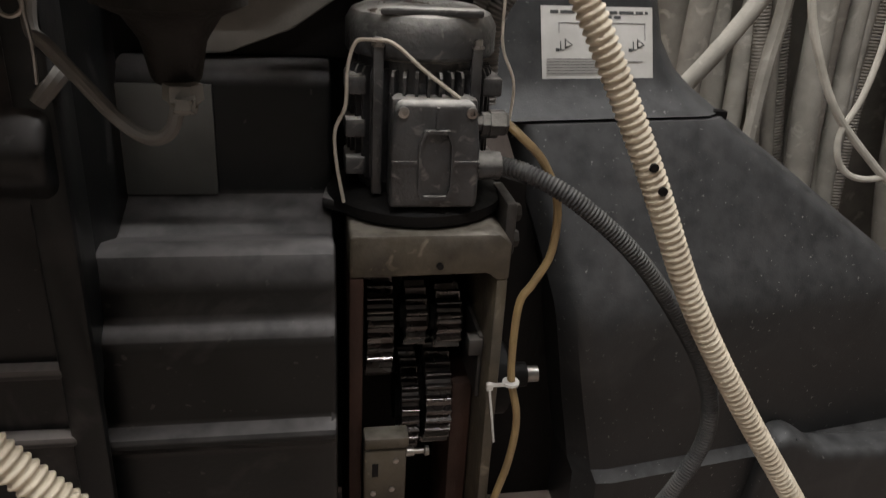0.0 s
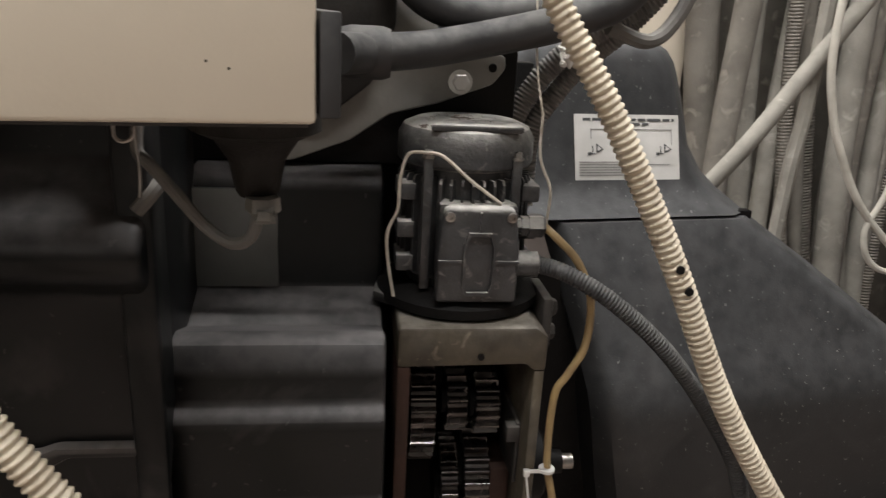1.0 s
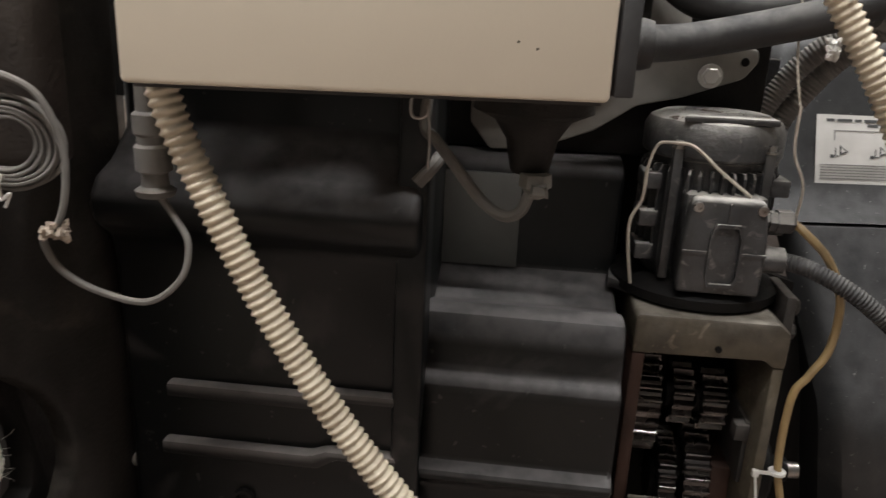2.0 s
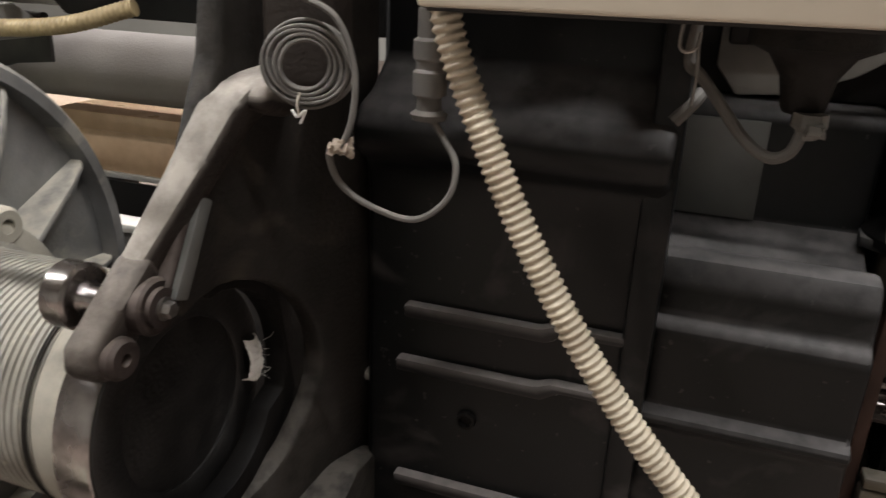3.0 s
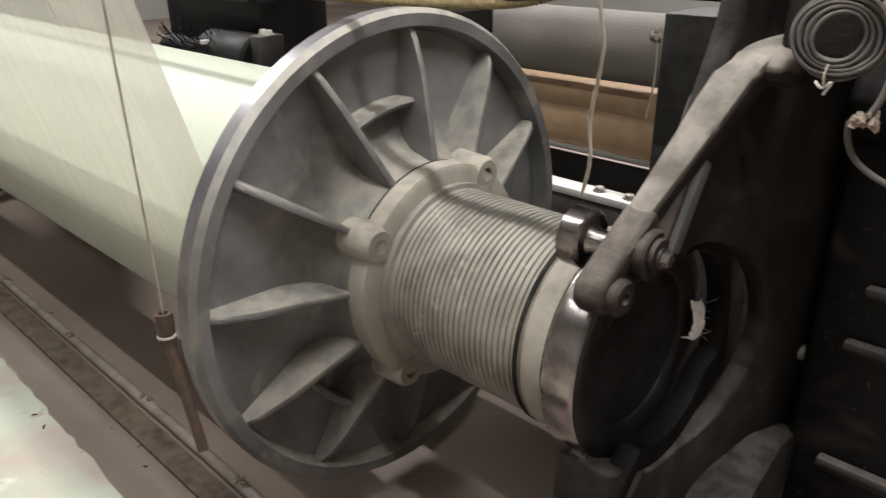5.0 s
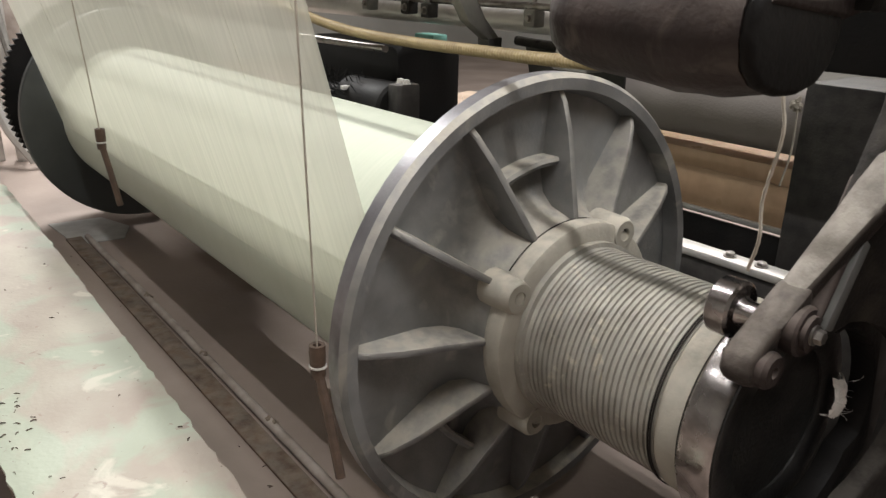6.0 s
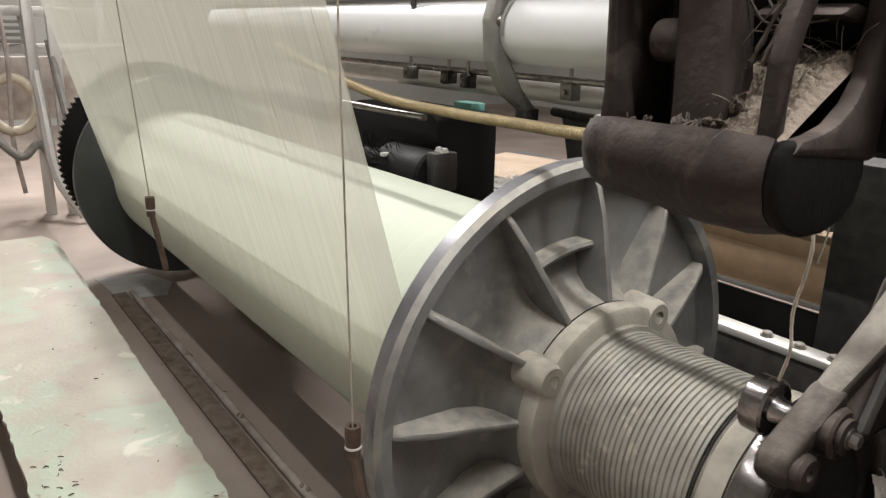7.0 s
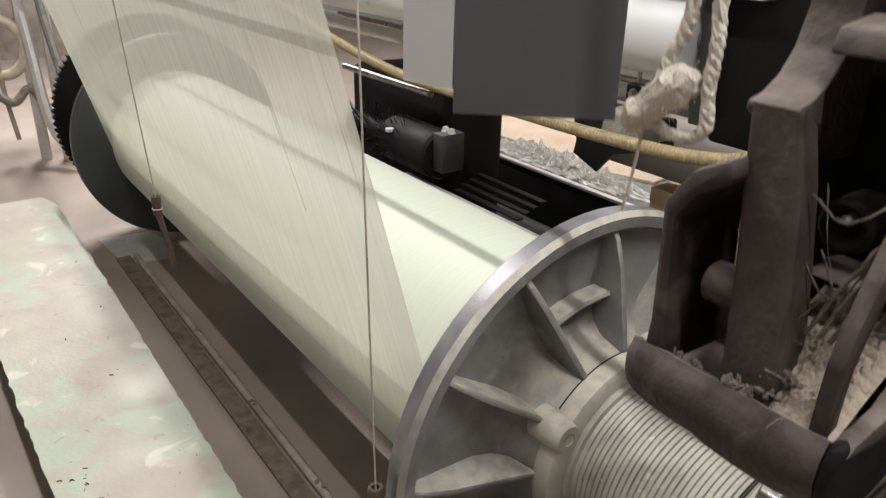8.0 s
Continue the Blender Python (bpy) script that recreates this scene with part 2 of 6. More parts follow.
def green_board():
    """Worn paint: cream undercoat, green remains (most along the long edges) and pink-brown scuffs."""
    m = material("green_board", (0.445, 0.41, 0.335), 0.42, second=(0.36, 0.29, 0.25), scale=5.0, amount=0.9, bump=0.15, fine=90)
    t = m.node_tree
    n, l = t.nodes, t.links
    b = n["Principled BSDF"]
    under = b.inputs["Base Color"].links[0].from_socket
    tc = n.new("ShaderNodeTexCoord")
    sep = n.new("ShaderNodeSeparateXYZ")
    l.new(tc.outputs["Object"], sep.inputs[0])
    off = n.new("ShaderNodeMath")
    off.operation = "ABSOLUTE"
    l.new(sep.outputs["Y"], off.inputs[0])
    edge = n.new("ShaderNodeMapRange")
    edge.inputs["From Min"].default_value, edge.inputs["From Max"].default_value = 0.08, 0.215
    edge.inputs["To Max"].default_value = 0.09
    l.new(off.outputs[0], edge.inputs["Value"])
    last = under
    for scale, lo, hi, colour, use_edge in ((4.2, 0.51, 0.60, (0.385, 0.455, 0.355, 1), True), (9.0, 0.62, 0.68, (0.62, 0.58, 0.49, 1), False), (26.0, 0.66, 0.72, (0.30, 0.21, 0.18, 1), False), (60.0, 0.70, 0.73, (0.16, 0.115, 0.10, 1), False)):
        q = n.new("ShaderNodeTexNoise")
        q.inputs["Scale"].default_value, q.inputs["Detail"].default_value, q.inputs["Distortion"].default_value = scale, 7, 0.6
        l.new(tc.outputs["Object"], q.inputs["Vector"])
        value = q.outputs["Fac"]
        if use_edge:
            add = n.new("ShaderNodeMath")
            l.new(value, add.inputs[0])
            l.new(edge.outputs["Result"], add.inputs[1])
            value = add.outputs[0]
        r = n.new("ShaderNodeMapRange")
        r.inputs["From Min"].default_value, r.inputs["From Max"].default_value, r.inputs["To Max"].default_value = lo, hi, 0.7
        l.new(value, r.inputs["Value"])
        x = n.new("ShaderNodeMix")
        x.data_type = "RGBA"
        x.inputs["B"].default_value = colour
        l.new(last, x.inputs["A"])
        l.new(r.outputs["Result"], x.inputs["Factor"])
        last = x.outputs["Result"]
    l.new(last, b.inputs["Base Color"])
    return m


M["old_wood"] = material("old_wood", (0.16, 0.105, 0.07), 0.8, second=(0.07, 0.045, 0.03), scale=22, amount=0.9, bump=0.6, dust=0.3)
M["green_board"] = green_board()
M["matte_black"] = material("matte_black", (0.009, 0.0085, 0.0083), 0.45, second=(0.022, 0.020, 0.0188), scale=24, amount=0.8, bump=0.25, spec=0.35)
M["lint_dark"] = material("lint_dark", (0.135, 0.108, 0.09), 1.0, second=(0.07, 0.054, 0.045), scale=60, amount=0.8, bump=0.35)


def yarn_material(name, colour, second, translucent):
    """Fine threads wound round the x axis, or a see-through sheet of them."""
    m = bpy.data.materials.new(name)
    m.use_nodes = True
    t = m.node_tree
    n, l = t.nodes, t.links
    b = n["Principled BSDF"]
    tc = n.new("ShaderNodeTexCoord")
    mp = n.new("ShaderNodeMapping")
    mp.inputs["Scale"].default_value = (1.0, 0.012, 0.012)
    l.new(tc.outputs["Object"], mp.inputs["Vector"])
    streak = n.new("ShaderNodeTexNoise")
    streak.inputs["Scale"].default_value, streak.inputs["Detail"].default_value = 120, 6
    l.new(mp.outputs[0], streak.inputs["Vector"])
    fine = n.new("ShaderNodeTexNoise")
    fine.inputs["Scale"].default_value, fine.inputs["Detail"].default_value = 1400, 2
    l.new(mp.outputs[0], fine.inputs["Vector"])
    mix = n.new("ShaderNodeMix")
    mix.data_type = "RGBA"
    mix.inputs["A"].default_value, mix.inputs["B"].default_value = (*colour, 1), (*second, 1)
    mr = n.new("ShaderNodeMapRange")
    mr.inputs["From Min"].default_value, mr.inputs["From Max"].default_value = 0.4, 0.75
    l.new(streak.outputs["Fac"], mr.inputs["Value"])
    l.new(mr.outputs["Result"], mix.inputs["Factor"])
    l.new(mix.outputs["Result"], b.inputs["Base Color"])
    b.inputs["Roughness"].default_value = 0.7
    b.inputs["Sheen Weight"].default_value = 0.3
    bp = n.new("ShaderNodeBump")
    bp.inputs["Strength"].default_value, bp.inputs["Distance"].default_value = 0.25, 0.001
    l.new(fine.outputs["Fac"], bp.inputs["Height"])
    l.new(bp.outputs["Normal"], b.inputs["Normal"])
    if translucent:
        clear = n.new("ShaderNodeBsdfTransparent")
        ms = n.new("ShaderNodeMixShader")
        cover = n.new("ShaderNodeMapRange")
        cover.inputs["From Min"].default_value, cover.inputs["From Max"].default_value = 0.25, 0.8
        cover.inputs["To Min"].default_value, cover.inputs["To Max"].default_value = translucent - 0.02, translucent + 0.10
        l.new(streak.outputs["Fac"], cover.inputs["Value"])
        l.new(cover.outputs["Result"], ms.inputs[0])
        l.new(clear.outputs[0], ms.inputs[1])
        through_ = n.new("ShaderNodeBsdfTranslucent")
        l.new(mix.outputs["Result"], through_.inputs["Color"])
        half = n.new("ShaderNodeMixShader")
        half.inputs[0].default_value = 0.55
        l.new(b.outputs[0], half.inputs[1])
        l.new(through_.outputs[0], half.inputs[2])
        l.new(half.outputs[0], ms.inputs[2])
        l.new(ms.outputs[0], n["Material Output"].inputs[0])
    return m


M["yarn"] = yarn_material("yarn", (0.455, 0.49, 0.39), (0.495, 0.52, 0.42), 0)
M["warp_sheet"] = yarn_material("warp_sheet", (0.70, 0.69, 0.585), (0.735, 0.72, 0.615), 0.66)


# ---- building helpers ----
def finish(name, bm, mat, smooth=True, angle=35):
    bmesh.ops.recalc_face_normals(bm, faces=bm.faces)
    me = bpy.data.meshes.new(name)
    if smooth:
        for f in bm.faces:
            f.smooth = True
        for e in bm.edges:
            if len(e.link_faces) != 2 or e.calc_face_angle(0) > radians(angle):
                e.smooth = False
    bm.to_mesh(me)
    bm.free()
    me.materials.append(M[mat])
    return me


def thing(name, place, label, category, group="", kind=""):
    ob = new(name)
    ob.empty_display_size = 0.05
    ob.location = place
    return tagged(ob, label, category, group, kind)


def origin_of(ob):
    v = Vector((0, 0, 0))
    while ob:
        v += ob.location
        ob = ob.parent
    return v


def part(name, bm, mat, parent, label="", smooth=True, angle=35):
    """bm is in world coordinates; becomes one mesh under parent."""
    o = origin_of(parent)
    bmesh.ops.translate(bm, verts=bm.verts, vec=-o)
    ob = new(name, finish(name, bm, mat, smooth, angle))
    ob.parent = parent
    return tagged(ob, label)


def single(name, bm, mat, place, label, category, group="", kind="", smooth=True):
    bmesh.ops.translate(bm, verts=bm.verts, vec=-Vector(place))
    ob = new(name, finish(name, bm, mat, smooth))
    ob.location = place
    return tagged(ob, label, category, group, kind)


def box(lo, hi, bevel=0.0, bm=None, seg=2):
    bm = bm or bmesh.new()
    r = bmesh.ops.create_cube(bm, size=1.0)
    vs = r["verts"]
    for v in vs:
        v.co = Vector([lo[i] + (v.co[i] + 0.5) * (hi[i] - lo[i]) for i in range(3)])
    if bevel:
        es = list({e for v in vs for e in v.link_edges})
        bmesh.ops.bevel(bm, geom=es, offset=bevel, segments=seg, affect="EDGES", profile=0.5)
    return bm


def turned(profile, centre, axis="x", seg=64, bm=None, start=0.0, sweep=360.0, caps=True):
    """Revolve (along, radius) pairs round an axis through centre."""
    bm = bm or bmesh.new()
    full = sweep >= 359.9
    n = seg if full else seg + 1
    rings = []
    for a, r in profile:
        ring = []
        for i in range(n):
            th = radians(start + sweep * i / seg)
            c, s = math.cos(th) * r, math.sin(th) * r
            p = {"x": (a, c, s), "y": (c, a, s), "z": (c, s, a)}[axis]
            ring.append(bm.verts.new((centre[0] + p[0], centre[1] + p[1], centre[2] + p[2])))
        rings.append(ring)
    for r0, r1 in zip(rings, rings[1:]):
        for i in range(n if full else n - 1):
            j = (i + 1) % n
            bm.faces.new((r0[i], r0[j], r1[j], r1[i]))
    for ring, (a, r) in ((rings[0], profile[0]), (rings[-1], profile[-1])):
        if caps and full and r > 1e-4:
            bm.faces.new(ring)
    return bm


def prism(points, axis, lo, hi, bevel=0.0, bm=None, seg=2):
    """A polygon pushed out along an axis. points: for x (y, z), for y (x, z), for z (x, y)."""
    bm = bm or bmesh.new()

    def at(p, d):
        return {"x": (d, p[0], p[1]), "y": (p[0], d, p[1]), "z": (p[0], p[1], d)}[axis]
    a = [bm.verts.new(at(p, lo)) for p in points]
    b = [bm.verts.new(at(p, hi)) for p in points]
    fs = [bm.faces.new(a), bm.faces.new(b[::-1])]
    for i in range(len(points)):
        j = (i + 1) % len(points)
        fs.append(bm.faces.new((a[i], b[i], b[j], a[j])))
    bmesh.ops.recalc_face_normals(bm, faces=fs)
    if bevel:
        es = list({e for v in a + b for e in v.link_edges})
        bmesh.ops.bevel(bm, geom=es, offset=bevel, segments=seg, affect="EDGES", profile=0.5)
    return bm


def smooth_path(points, per=12):
    """Catmull-Rom through points."""
    P = [Vector(p) for p in points]
    P = [2 * P[0] - P[1]] + P + [2 * P[-1] - P[-2]]
    out = []
    for i in range(1, len(P) - 2):
        a, b, c, d = P[i - 1:i + 3]
        for k in range(per):
            t = k / per
            out.append(0.5 * (2 * b + (c - a) * t + (2 * a - 5 * b + 4 * c - d) * t * t + (3 * b - a - 3 * c + d) * t ** 3))
    out.append(P[-2])
    return out


def resample(path, step):
    out, carry = [path[0]], 0.0
    for a, b in zip(path, path[1:]):
        L = (b - a).length
        d = step - carry
        while d <= L:
            out.append(a.lerp(b, d / L))
            d += step
        carry = L - (d - step)
    return out


def tube(points, radius, seg=10, per=10, ribs=0.0, depth=0.12, bm=None, raw=False):
    """A round cable along points; ribs > 0 makes a corrugated hose with that pitch."""
    bm = bm or bmesh.new()
    path = [Vector(p) for p in points] if raw else smooth_path(points, per)
    radii = None
    if ribs:
        sub = 6
        path = resample(path, ribs / sub)
        prof = (1.0, 1.0, 1.0 - depth * 0.5, 1.0 - depth, 1.0 - depth, 1.0 - depth * 0.5)
        radii = [radius * prof[i % sub] for i in range(len(path))]
    up = Vector((0.13, 0.21, 1)).normalized()
    rings = []
    side = None
    for i, p in enumerate(path):
        d = (path[min(i + 1, len(path) - 1)] - path[max(i - 1, 0)]).normalized()
        side = (side - d * side.dot(d)).normalized() if side else d.cross(up).normalized()
        v = d.cross(side)
        r = radii[i] if radii else radius
        rings.append([bm.verts.new(p + r * (math.cos(2 * math.pi * k / seg) * side + math.sin(2 * math.pi * k / seg) * v)) for k in range(seg)])
    for r0, r1 in zip(rings, rings[1:]):
        for k in range(seg):
            j = (k + 1) % seg
            bm.faces.new((r0[k], r0[j], r1[j], r1[k]))
    bm.faces.new(rings[0])
    bm.faces.new(rings[-1])
    return bm


def hexbolt(centre, axis, r, depth, bm=None):
    """A hexagon head with a washer, facing along axis from centre."""
    bm = bm or bmesh.new()
    turned([(0, r * 1.35), (depth * 0.25, r * 1.35), (depth * 0.25, r * 1.0)], centre, axis, 20, bm)
    turned([(depth * 0.25, r), (depth * 0.85, r), (depth, r * 0.85)], centre, axis, 6, bm)
    return bm


def lumps(bm, rng, jitter):
    for v in bm.verts:
        v.co += Vector((rng.uniform(-1, 1), rng.uniform(-1, 1), rng.uniform(-1, 1))) * jitter
    return bm


def lint_pad(m, sx, sy, h, seed, hairs=24, n=26, freq=1.0):
    """A ragged pad of lint on the xy plane of m, with loose hairs."""
    bm = bmesh.new()
    rng = random.Random(seed)
    off = Vector((rng.uniform(0, 50), rng.uniform(0, 50), 0))
    grid = []
    for i in range(n + 1):
        row = []
        for j in range(n + 1):
            u, v = 2 * i / n - 1, 2 * j / n - 1
            edge = 1 - (u * u + v * v) ** 1.5
            q = Vector((u * 2.3 * freq, v * 2.3 * min(freq, 2.0), 0)) + off
            z = h * edge * (0.45 + 0.9 * abs(noise.noise(q)) + 0.5 * noise.noise(q * 3.1) + 0.3 * noise.noise(q * 8.0)) - 0.0015
            w = 1 + 0.18 * noise.noise(q * 2 + Vector((9, 3, 1)))
            row.append(bm.verts.new((u * sx * w, v * sy * w, z)))
        grid.append(row)
    for a, b in zip(grid, grid[1:]):
        for j in range(n):
            bm.faces.new((a[j], a[j + 1], b[j + 1], b[j]))
    for _ in range(hairs):
        x, y = rng.uniform(-0.9, 0.9) * sx, rng.uniform(-0.9, 0.9) * sy
        d = Vector((rng.uniform(-1, 1), rng.uniform(-1, 1), rng.uniform(0.2, 1.2))) * h * 1.3
        p = Vector((x, y, h * 0.3))
        tube([p, p + d * 0.5 + Vector((0, 0, h * 0.3)), p + d], 0.00022, 4, 3, bm=bm)
    bmesh.ops.transform(bm, matrix=m, verts=bm.verts)
    return bm


def fluff(lo, hi, count, size, seed, bm=None):
    """A wad of lint: many small ragged tufts inside a box."""
    bm = bm or bmesh.new()
    rng = random.Random(seed)
    for _ in range(count):
        c = Vector([rng.uniform(lo[i], hi[i]) for i in range(3)])
        m = Matrix.Translation(c) @ Euler((rng.uniform(0, 6), rng.uniform(0, 6), rng.uniform(0, 6))).to_matrix().to_4x4() @ Matrix.Diagonal((size * rng.uniform(.5, 1.4), size * rng.uniform(.4, 1), size * rng.uniform(.2, .6), 1))
        r = bmesh.ops.create_icosphere(bm, subdivisions=2, radius=1.0, matrix=m)
        for v in r["verts"]:
            v.co += Vector([rng.uniform(-1, 1) for _ in range(3)]) * size * 0.22
    return bm


def sections(rows, bm=None):
    """Skin closed sections (lists of points, equally long) one after another and cap both ends."""
    bm = bm or bmesh.new()
    rings = [[bm.verts.new(p) for p in row] for row in rows]
    for r0, r1 in zip(rings, rings[1:]):
        for i in range(len(r0)):
            j = (i + 1) % len(r0)
            bm.faces.new((r0[i], r0[j], r1[j], r1[i]))
    bm.faces.new(rings[0])
    bm.faces.new(rings[-1][::-1])
    return bm


def rough(bm, amount, freq, cuts=0):
    """Push the skin in and out a little, as sand casting leaves it."""
    if cuts:
        bmesh.ops.subdivide_edges(bm, edges=list(bm.edges), cuts=cuts, use_grid_fill=True)
    bm.normal_update()
    for v in bm.verts:
        v.co += v.normal * amount * (noise.noise(v.co * freq) + 0.5 * noise.noise(v.co * freq * 3.1))
    return bm


# ---- the room ----
FLOOR = 0.06
AY, AZ = 0.43, 0.51          # axis of the warp beam, parallel to x


def room():
    def slab(name, lo, hi, mat, label, cat):
        return single(name, box(lo, hi), mat, ((lo[0] + hi[0]) / 2, (lo[1] + hi[1]) / 2, lo[2]), label, cat, kind="structure", smooth=False)
    slab("floor", (-9, -4, FLOOR - 0.2), (4, 7, FLOOR), "floor", "dusty brown-pink concrete mill floor", "floor")
    slab("ceiling", (-9, -4, 3.2), (4, 7, 3.4), "ceiling", "plain white mill ceiling with tube lamps", "ceiling")
    slab("wall_north", (-9, 7, FLOOR), (4, 7.2, 3.2), "wall", "plain pale plaster mill wall", "wall")
    slab("wall_south", (-9, -4.2, FLOOR), (4, -4, 3.2), "wall", "plain pale plaster mill wall", "wall")
    slab("wall_west", (-9.2, -4.2, FLOOR), (-9, 7.2, 3.2), "wall", "plain pale plaster mill wall", "wall")
    slab("wall_east", (4, -4.2, FLOOR), (4.2, 7.2, 3.2), "wall", "plain pale plaster mill wall", "wall")


room()


# ---- the warp beam ----
def warp_beam():
    beam = thing("warp_beam", (-2.3, AY, AZ), "cream-wound warp beam with ribbed aluminium end flanges", "warp beam")
    c = (0, AY, AZ)
    part("yarn_package", turned([(-3.40, 0.261), (-1.205, 0.261)], c, "x", 128), "yarn", beam, "tightly wound cream warp yarn")
    # near flange: web, raised rim, hub cone
    prof = [(-1.212, 0.05), (-1.212, 0.388), (-1.207, 0.399), (-1.178, 0.400), (-1.168, 0.392), (-1.168, 0.374), (-1.196, 0.366),
            (-1.200, 0.24), (-1.190, 0.205), (-1.168, 0.186), (-1.130, 0.1755), (-1.105, 0.168), (-1.105, 0.10)]
    part("flange", turned(prof[3:], c, "x", 96, caps=False), "aluminium", beam, "dusty cast aluminium flange")
    part("rim", turned(prof[:4], c, "x", 96, caps=False), "rim_metal", beam, "worn bare metal rim")
    for k in range(12):
        a = radians(27 + 30 * k)
        ca, sa = math.cos(a), math.sin(a)
        bm = bmesh.new()
        tall = [(0.372, -1.180), (0.355, -1.168), (0.31, -1.152), (0.18, -1.118), (0.168, -1.118)]
        base = [(0.165, -1.205), (0.375, -1.205)]
        ring = []
        for w in (-0.0065, 0.0065):
            row = []
            for r, x in tall + base:
                ww = w * (1.5 if x < -1.2 else 0.8)
                row.append(bm.verts.new((x, AY + r * ca - ww * sa, AZ + r * sa + ww * ca)))
            ring.append(row)
        bm.faces.new(ring[0])
        bm.faces.new(ring[1][::-1])
        for i in range(len(ring[0])):
            j = (i + 1) % len(ring[0])
            bm.faces.new((ring[0][i], ring[1][i], ring[1][j], ring[0][j]))
        bmesh.ops.bevel(bm, geom=list(bm.edges), offset=0.0022, segments=1, affect="EDGES")
        part("rib", bm, "aluminium", beam)
    for a0, a1, r in ((88, 117, 0.262), (-152, -125, 0.262)):
        part("web_bar", turned([(-1.202, r - 0.006), (-1.166, r - 0.006), (-1.163, r), (-1.166, r + 0.006), (-1.202, r + 0.006)], c, "x", 14, start=a0, sweep=a1 - a0), "aluminium", beam)
    part("hub_ring", turned([(-1.13, 0.12), (-1.13, 0.172), (-1.112, 0.178), (-1.088, 0.176), (-1.083, 0.168), (-1.083, 0.12)], c, "x", 72), "hub_dusty", beam, "dust-covered hub ring")
    part("hub_slot", turned([(-1.1225, 0.1745), (-1.122, 0.1762), (-1.1202, 0.1764), (-1.1195, 0.1745)], c, "x", 24, start=70, sweep=68), "oil_shade_black", beam)
    for k in range(4):
        a = radians(58.5 + 90 * k)
        y, z = AY + 0.169 * math.cos(a), AZ + 0.169 * math.sin(a)
        lug = part("bolt_lug", turned([(-1.145, 0.030), (-1.088, 0.028), (-1.081, 0.023), (-1.081, 0.011), (-1.100, 0.011), (-1.100, 0.0)], (0, y, z), "x", 28), "hub_dusty", beam)
        part("socket_bolt", turned([(-1.098, 0.009), (-1.090, 0.009), (-1.088, 0.008), (-1.088, 0.0045), (-1.095, 0.0045), (-1.095, 0.0)], (0, y, z), "x", 12), "oil_shade_black", lug)
    # grooved collar
    pr = [(-1.085, 0.148), (-1.072, 0.148), (-1.070, 0.141)]
    x = -1.068
    while x < -0.835:
        pr += [(x, 0.1405), (x + 0.0055, 0.1405), (x + 0.0068, 0.1375), (x + 0.0086, 0.1375)]
        x += 0.0098
    pr += [(x, 0.141), (x + 0.004, 0.141)]
    part("grooved_collar", turned(pr, c, "x", 96), "collar", beam, "finely grooved pale metal collar", angle=50)
    x0 = pr[-1][0]
    part("plain_band", turned([(x0 - 0.004, 0.1395), (x0 + 0.004, 0.1395), (x0 + 0.006, 0.144), (-0.790, 0.1445), (-0.787, 0.138)], c, "x", 96), "hub_dusty", beam, "greasy dusty band")
    for gx, gr in ((-0.8365, 0.1437), (-0.8325, 0.1441), (-0.7915, 0.1450)):
        part("grease_ring", turned([(gx - 0.0014, gr - 0.001), (gx - 0.0008, gr + 0.0006), (gx + 0.0008, gr + 0.0006), (gx + 0.0014, gr - 0.001)], c, "x", 72, caps=False), "cast_dark", beam)
    part("bearing_ring", turned([(-0.787, 0.14), (-0.786, 0.153), (-0.783, 0.156), (-0.742, 0.156), (-0.738, 0.1535)], c, "x", 96, caps=False), "chrome", beam, "polished steel bearing ring")
    part("end_disc", turned([(-0.742, 0.1525), (-0.735, 0.1525), (-0.733, 0.148), (-0.735, 0.112), (-0.739, 0.106), (-0.765, 0.102), (-0.768, 0.092), (-0.757, 0.088), (-0.755, 0.070), (-0.758, 0.066), (-0.80, 0.062), (-0.80, 0.0)], c, "x", 72), "matte_black", beam, "black oily end disc with a stepped recess")
    part("hub_key", lumps(prism([(AY - 0.05, AZ + 0.012), (AY + 0.004, AZ + 0.05), (AY + 0.02, AZ + 0.03), (AY - 0.02, AZ - 0.012), (AY - 0.045, AZ - 0.01)], "x", -0.795, -0.762, 0.004), random.Random(9), 0.001), "cast_dark", beam)
    # far flange and its gear rim
    part("far_flange", turned([(-3.44, 0.05), (-3.44, 0.395), (-3.435, 0.40), (-3.405, 0.40), (-3.40, 0.395), (-3.398, 0.24)], c, "x", 96), "dark_flange", beam, "dull dark grey flange")
    bm = bmesh.new()
    n = 96
    ring = []
    for i in range(n * 2):
        a = math.pi * i / n
        r = 0.400 if i % 2 else 0.384
        ring.append((AY + r * math.cos(a), AZ + 0.04 + r * math.sin(a)))
    prism(ring, "x", -3.76, -3.72, 0, bm)
    part("gear_rim", bm, "oil_shade_black", beam, "dark toothed drive gear")
    part("shaft", turned([(-3.80, 0.09), (-3.42, 0.09)], c, "x", 32), "dark_metal", beam)
    # sheet of warp threads leaving the beam towards the back
    bm = bmesh.new()
    rng = random.Random(3)
    nx = 60
    slope = -0.27
    y0, z0 = AY - 0.242, AZ - 0.065
    rows = []
    for k in range(12):
        z = z0 + (1.95 - z0) * k / 11
        rows.append([bm.verts.new((-1.224 - (2.16) * i / nx - 0.012 * (z - z0), y0 + slope * (z - z0) - 0.004, z)) for i in range(nx + 1)])
    for a, b in zip(rows, rows[1:]):
        for i in range(nx):
            bm.faces.new((a[i], a[i + 1], b[i + 1], b[i]))
    part("warp_sheet", bm, "warp_sheet", beam, "see-through sheet of cream warp threads")
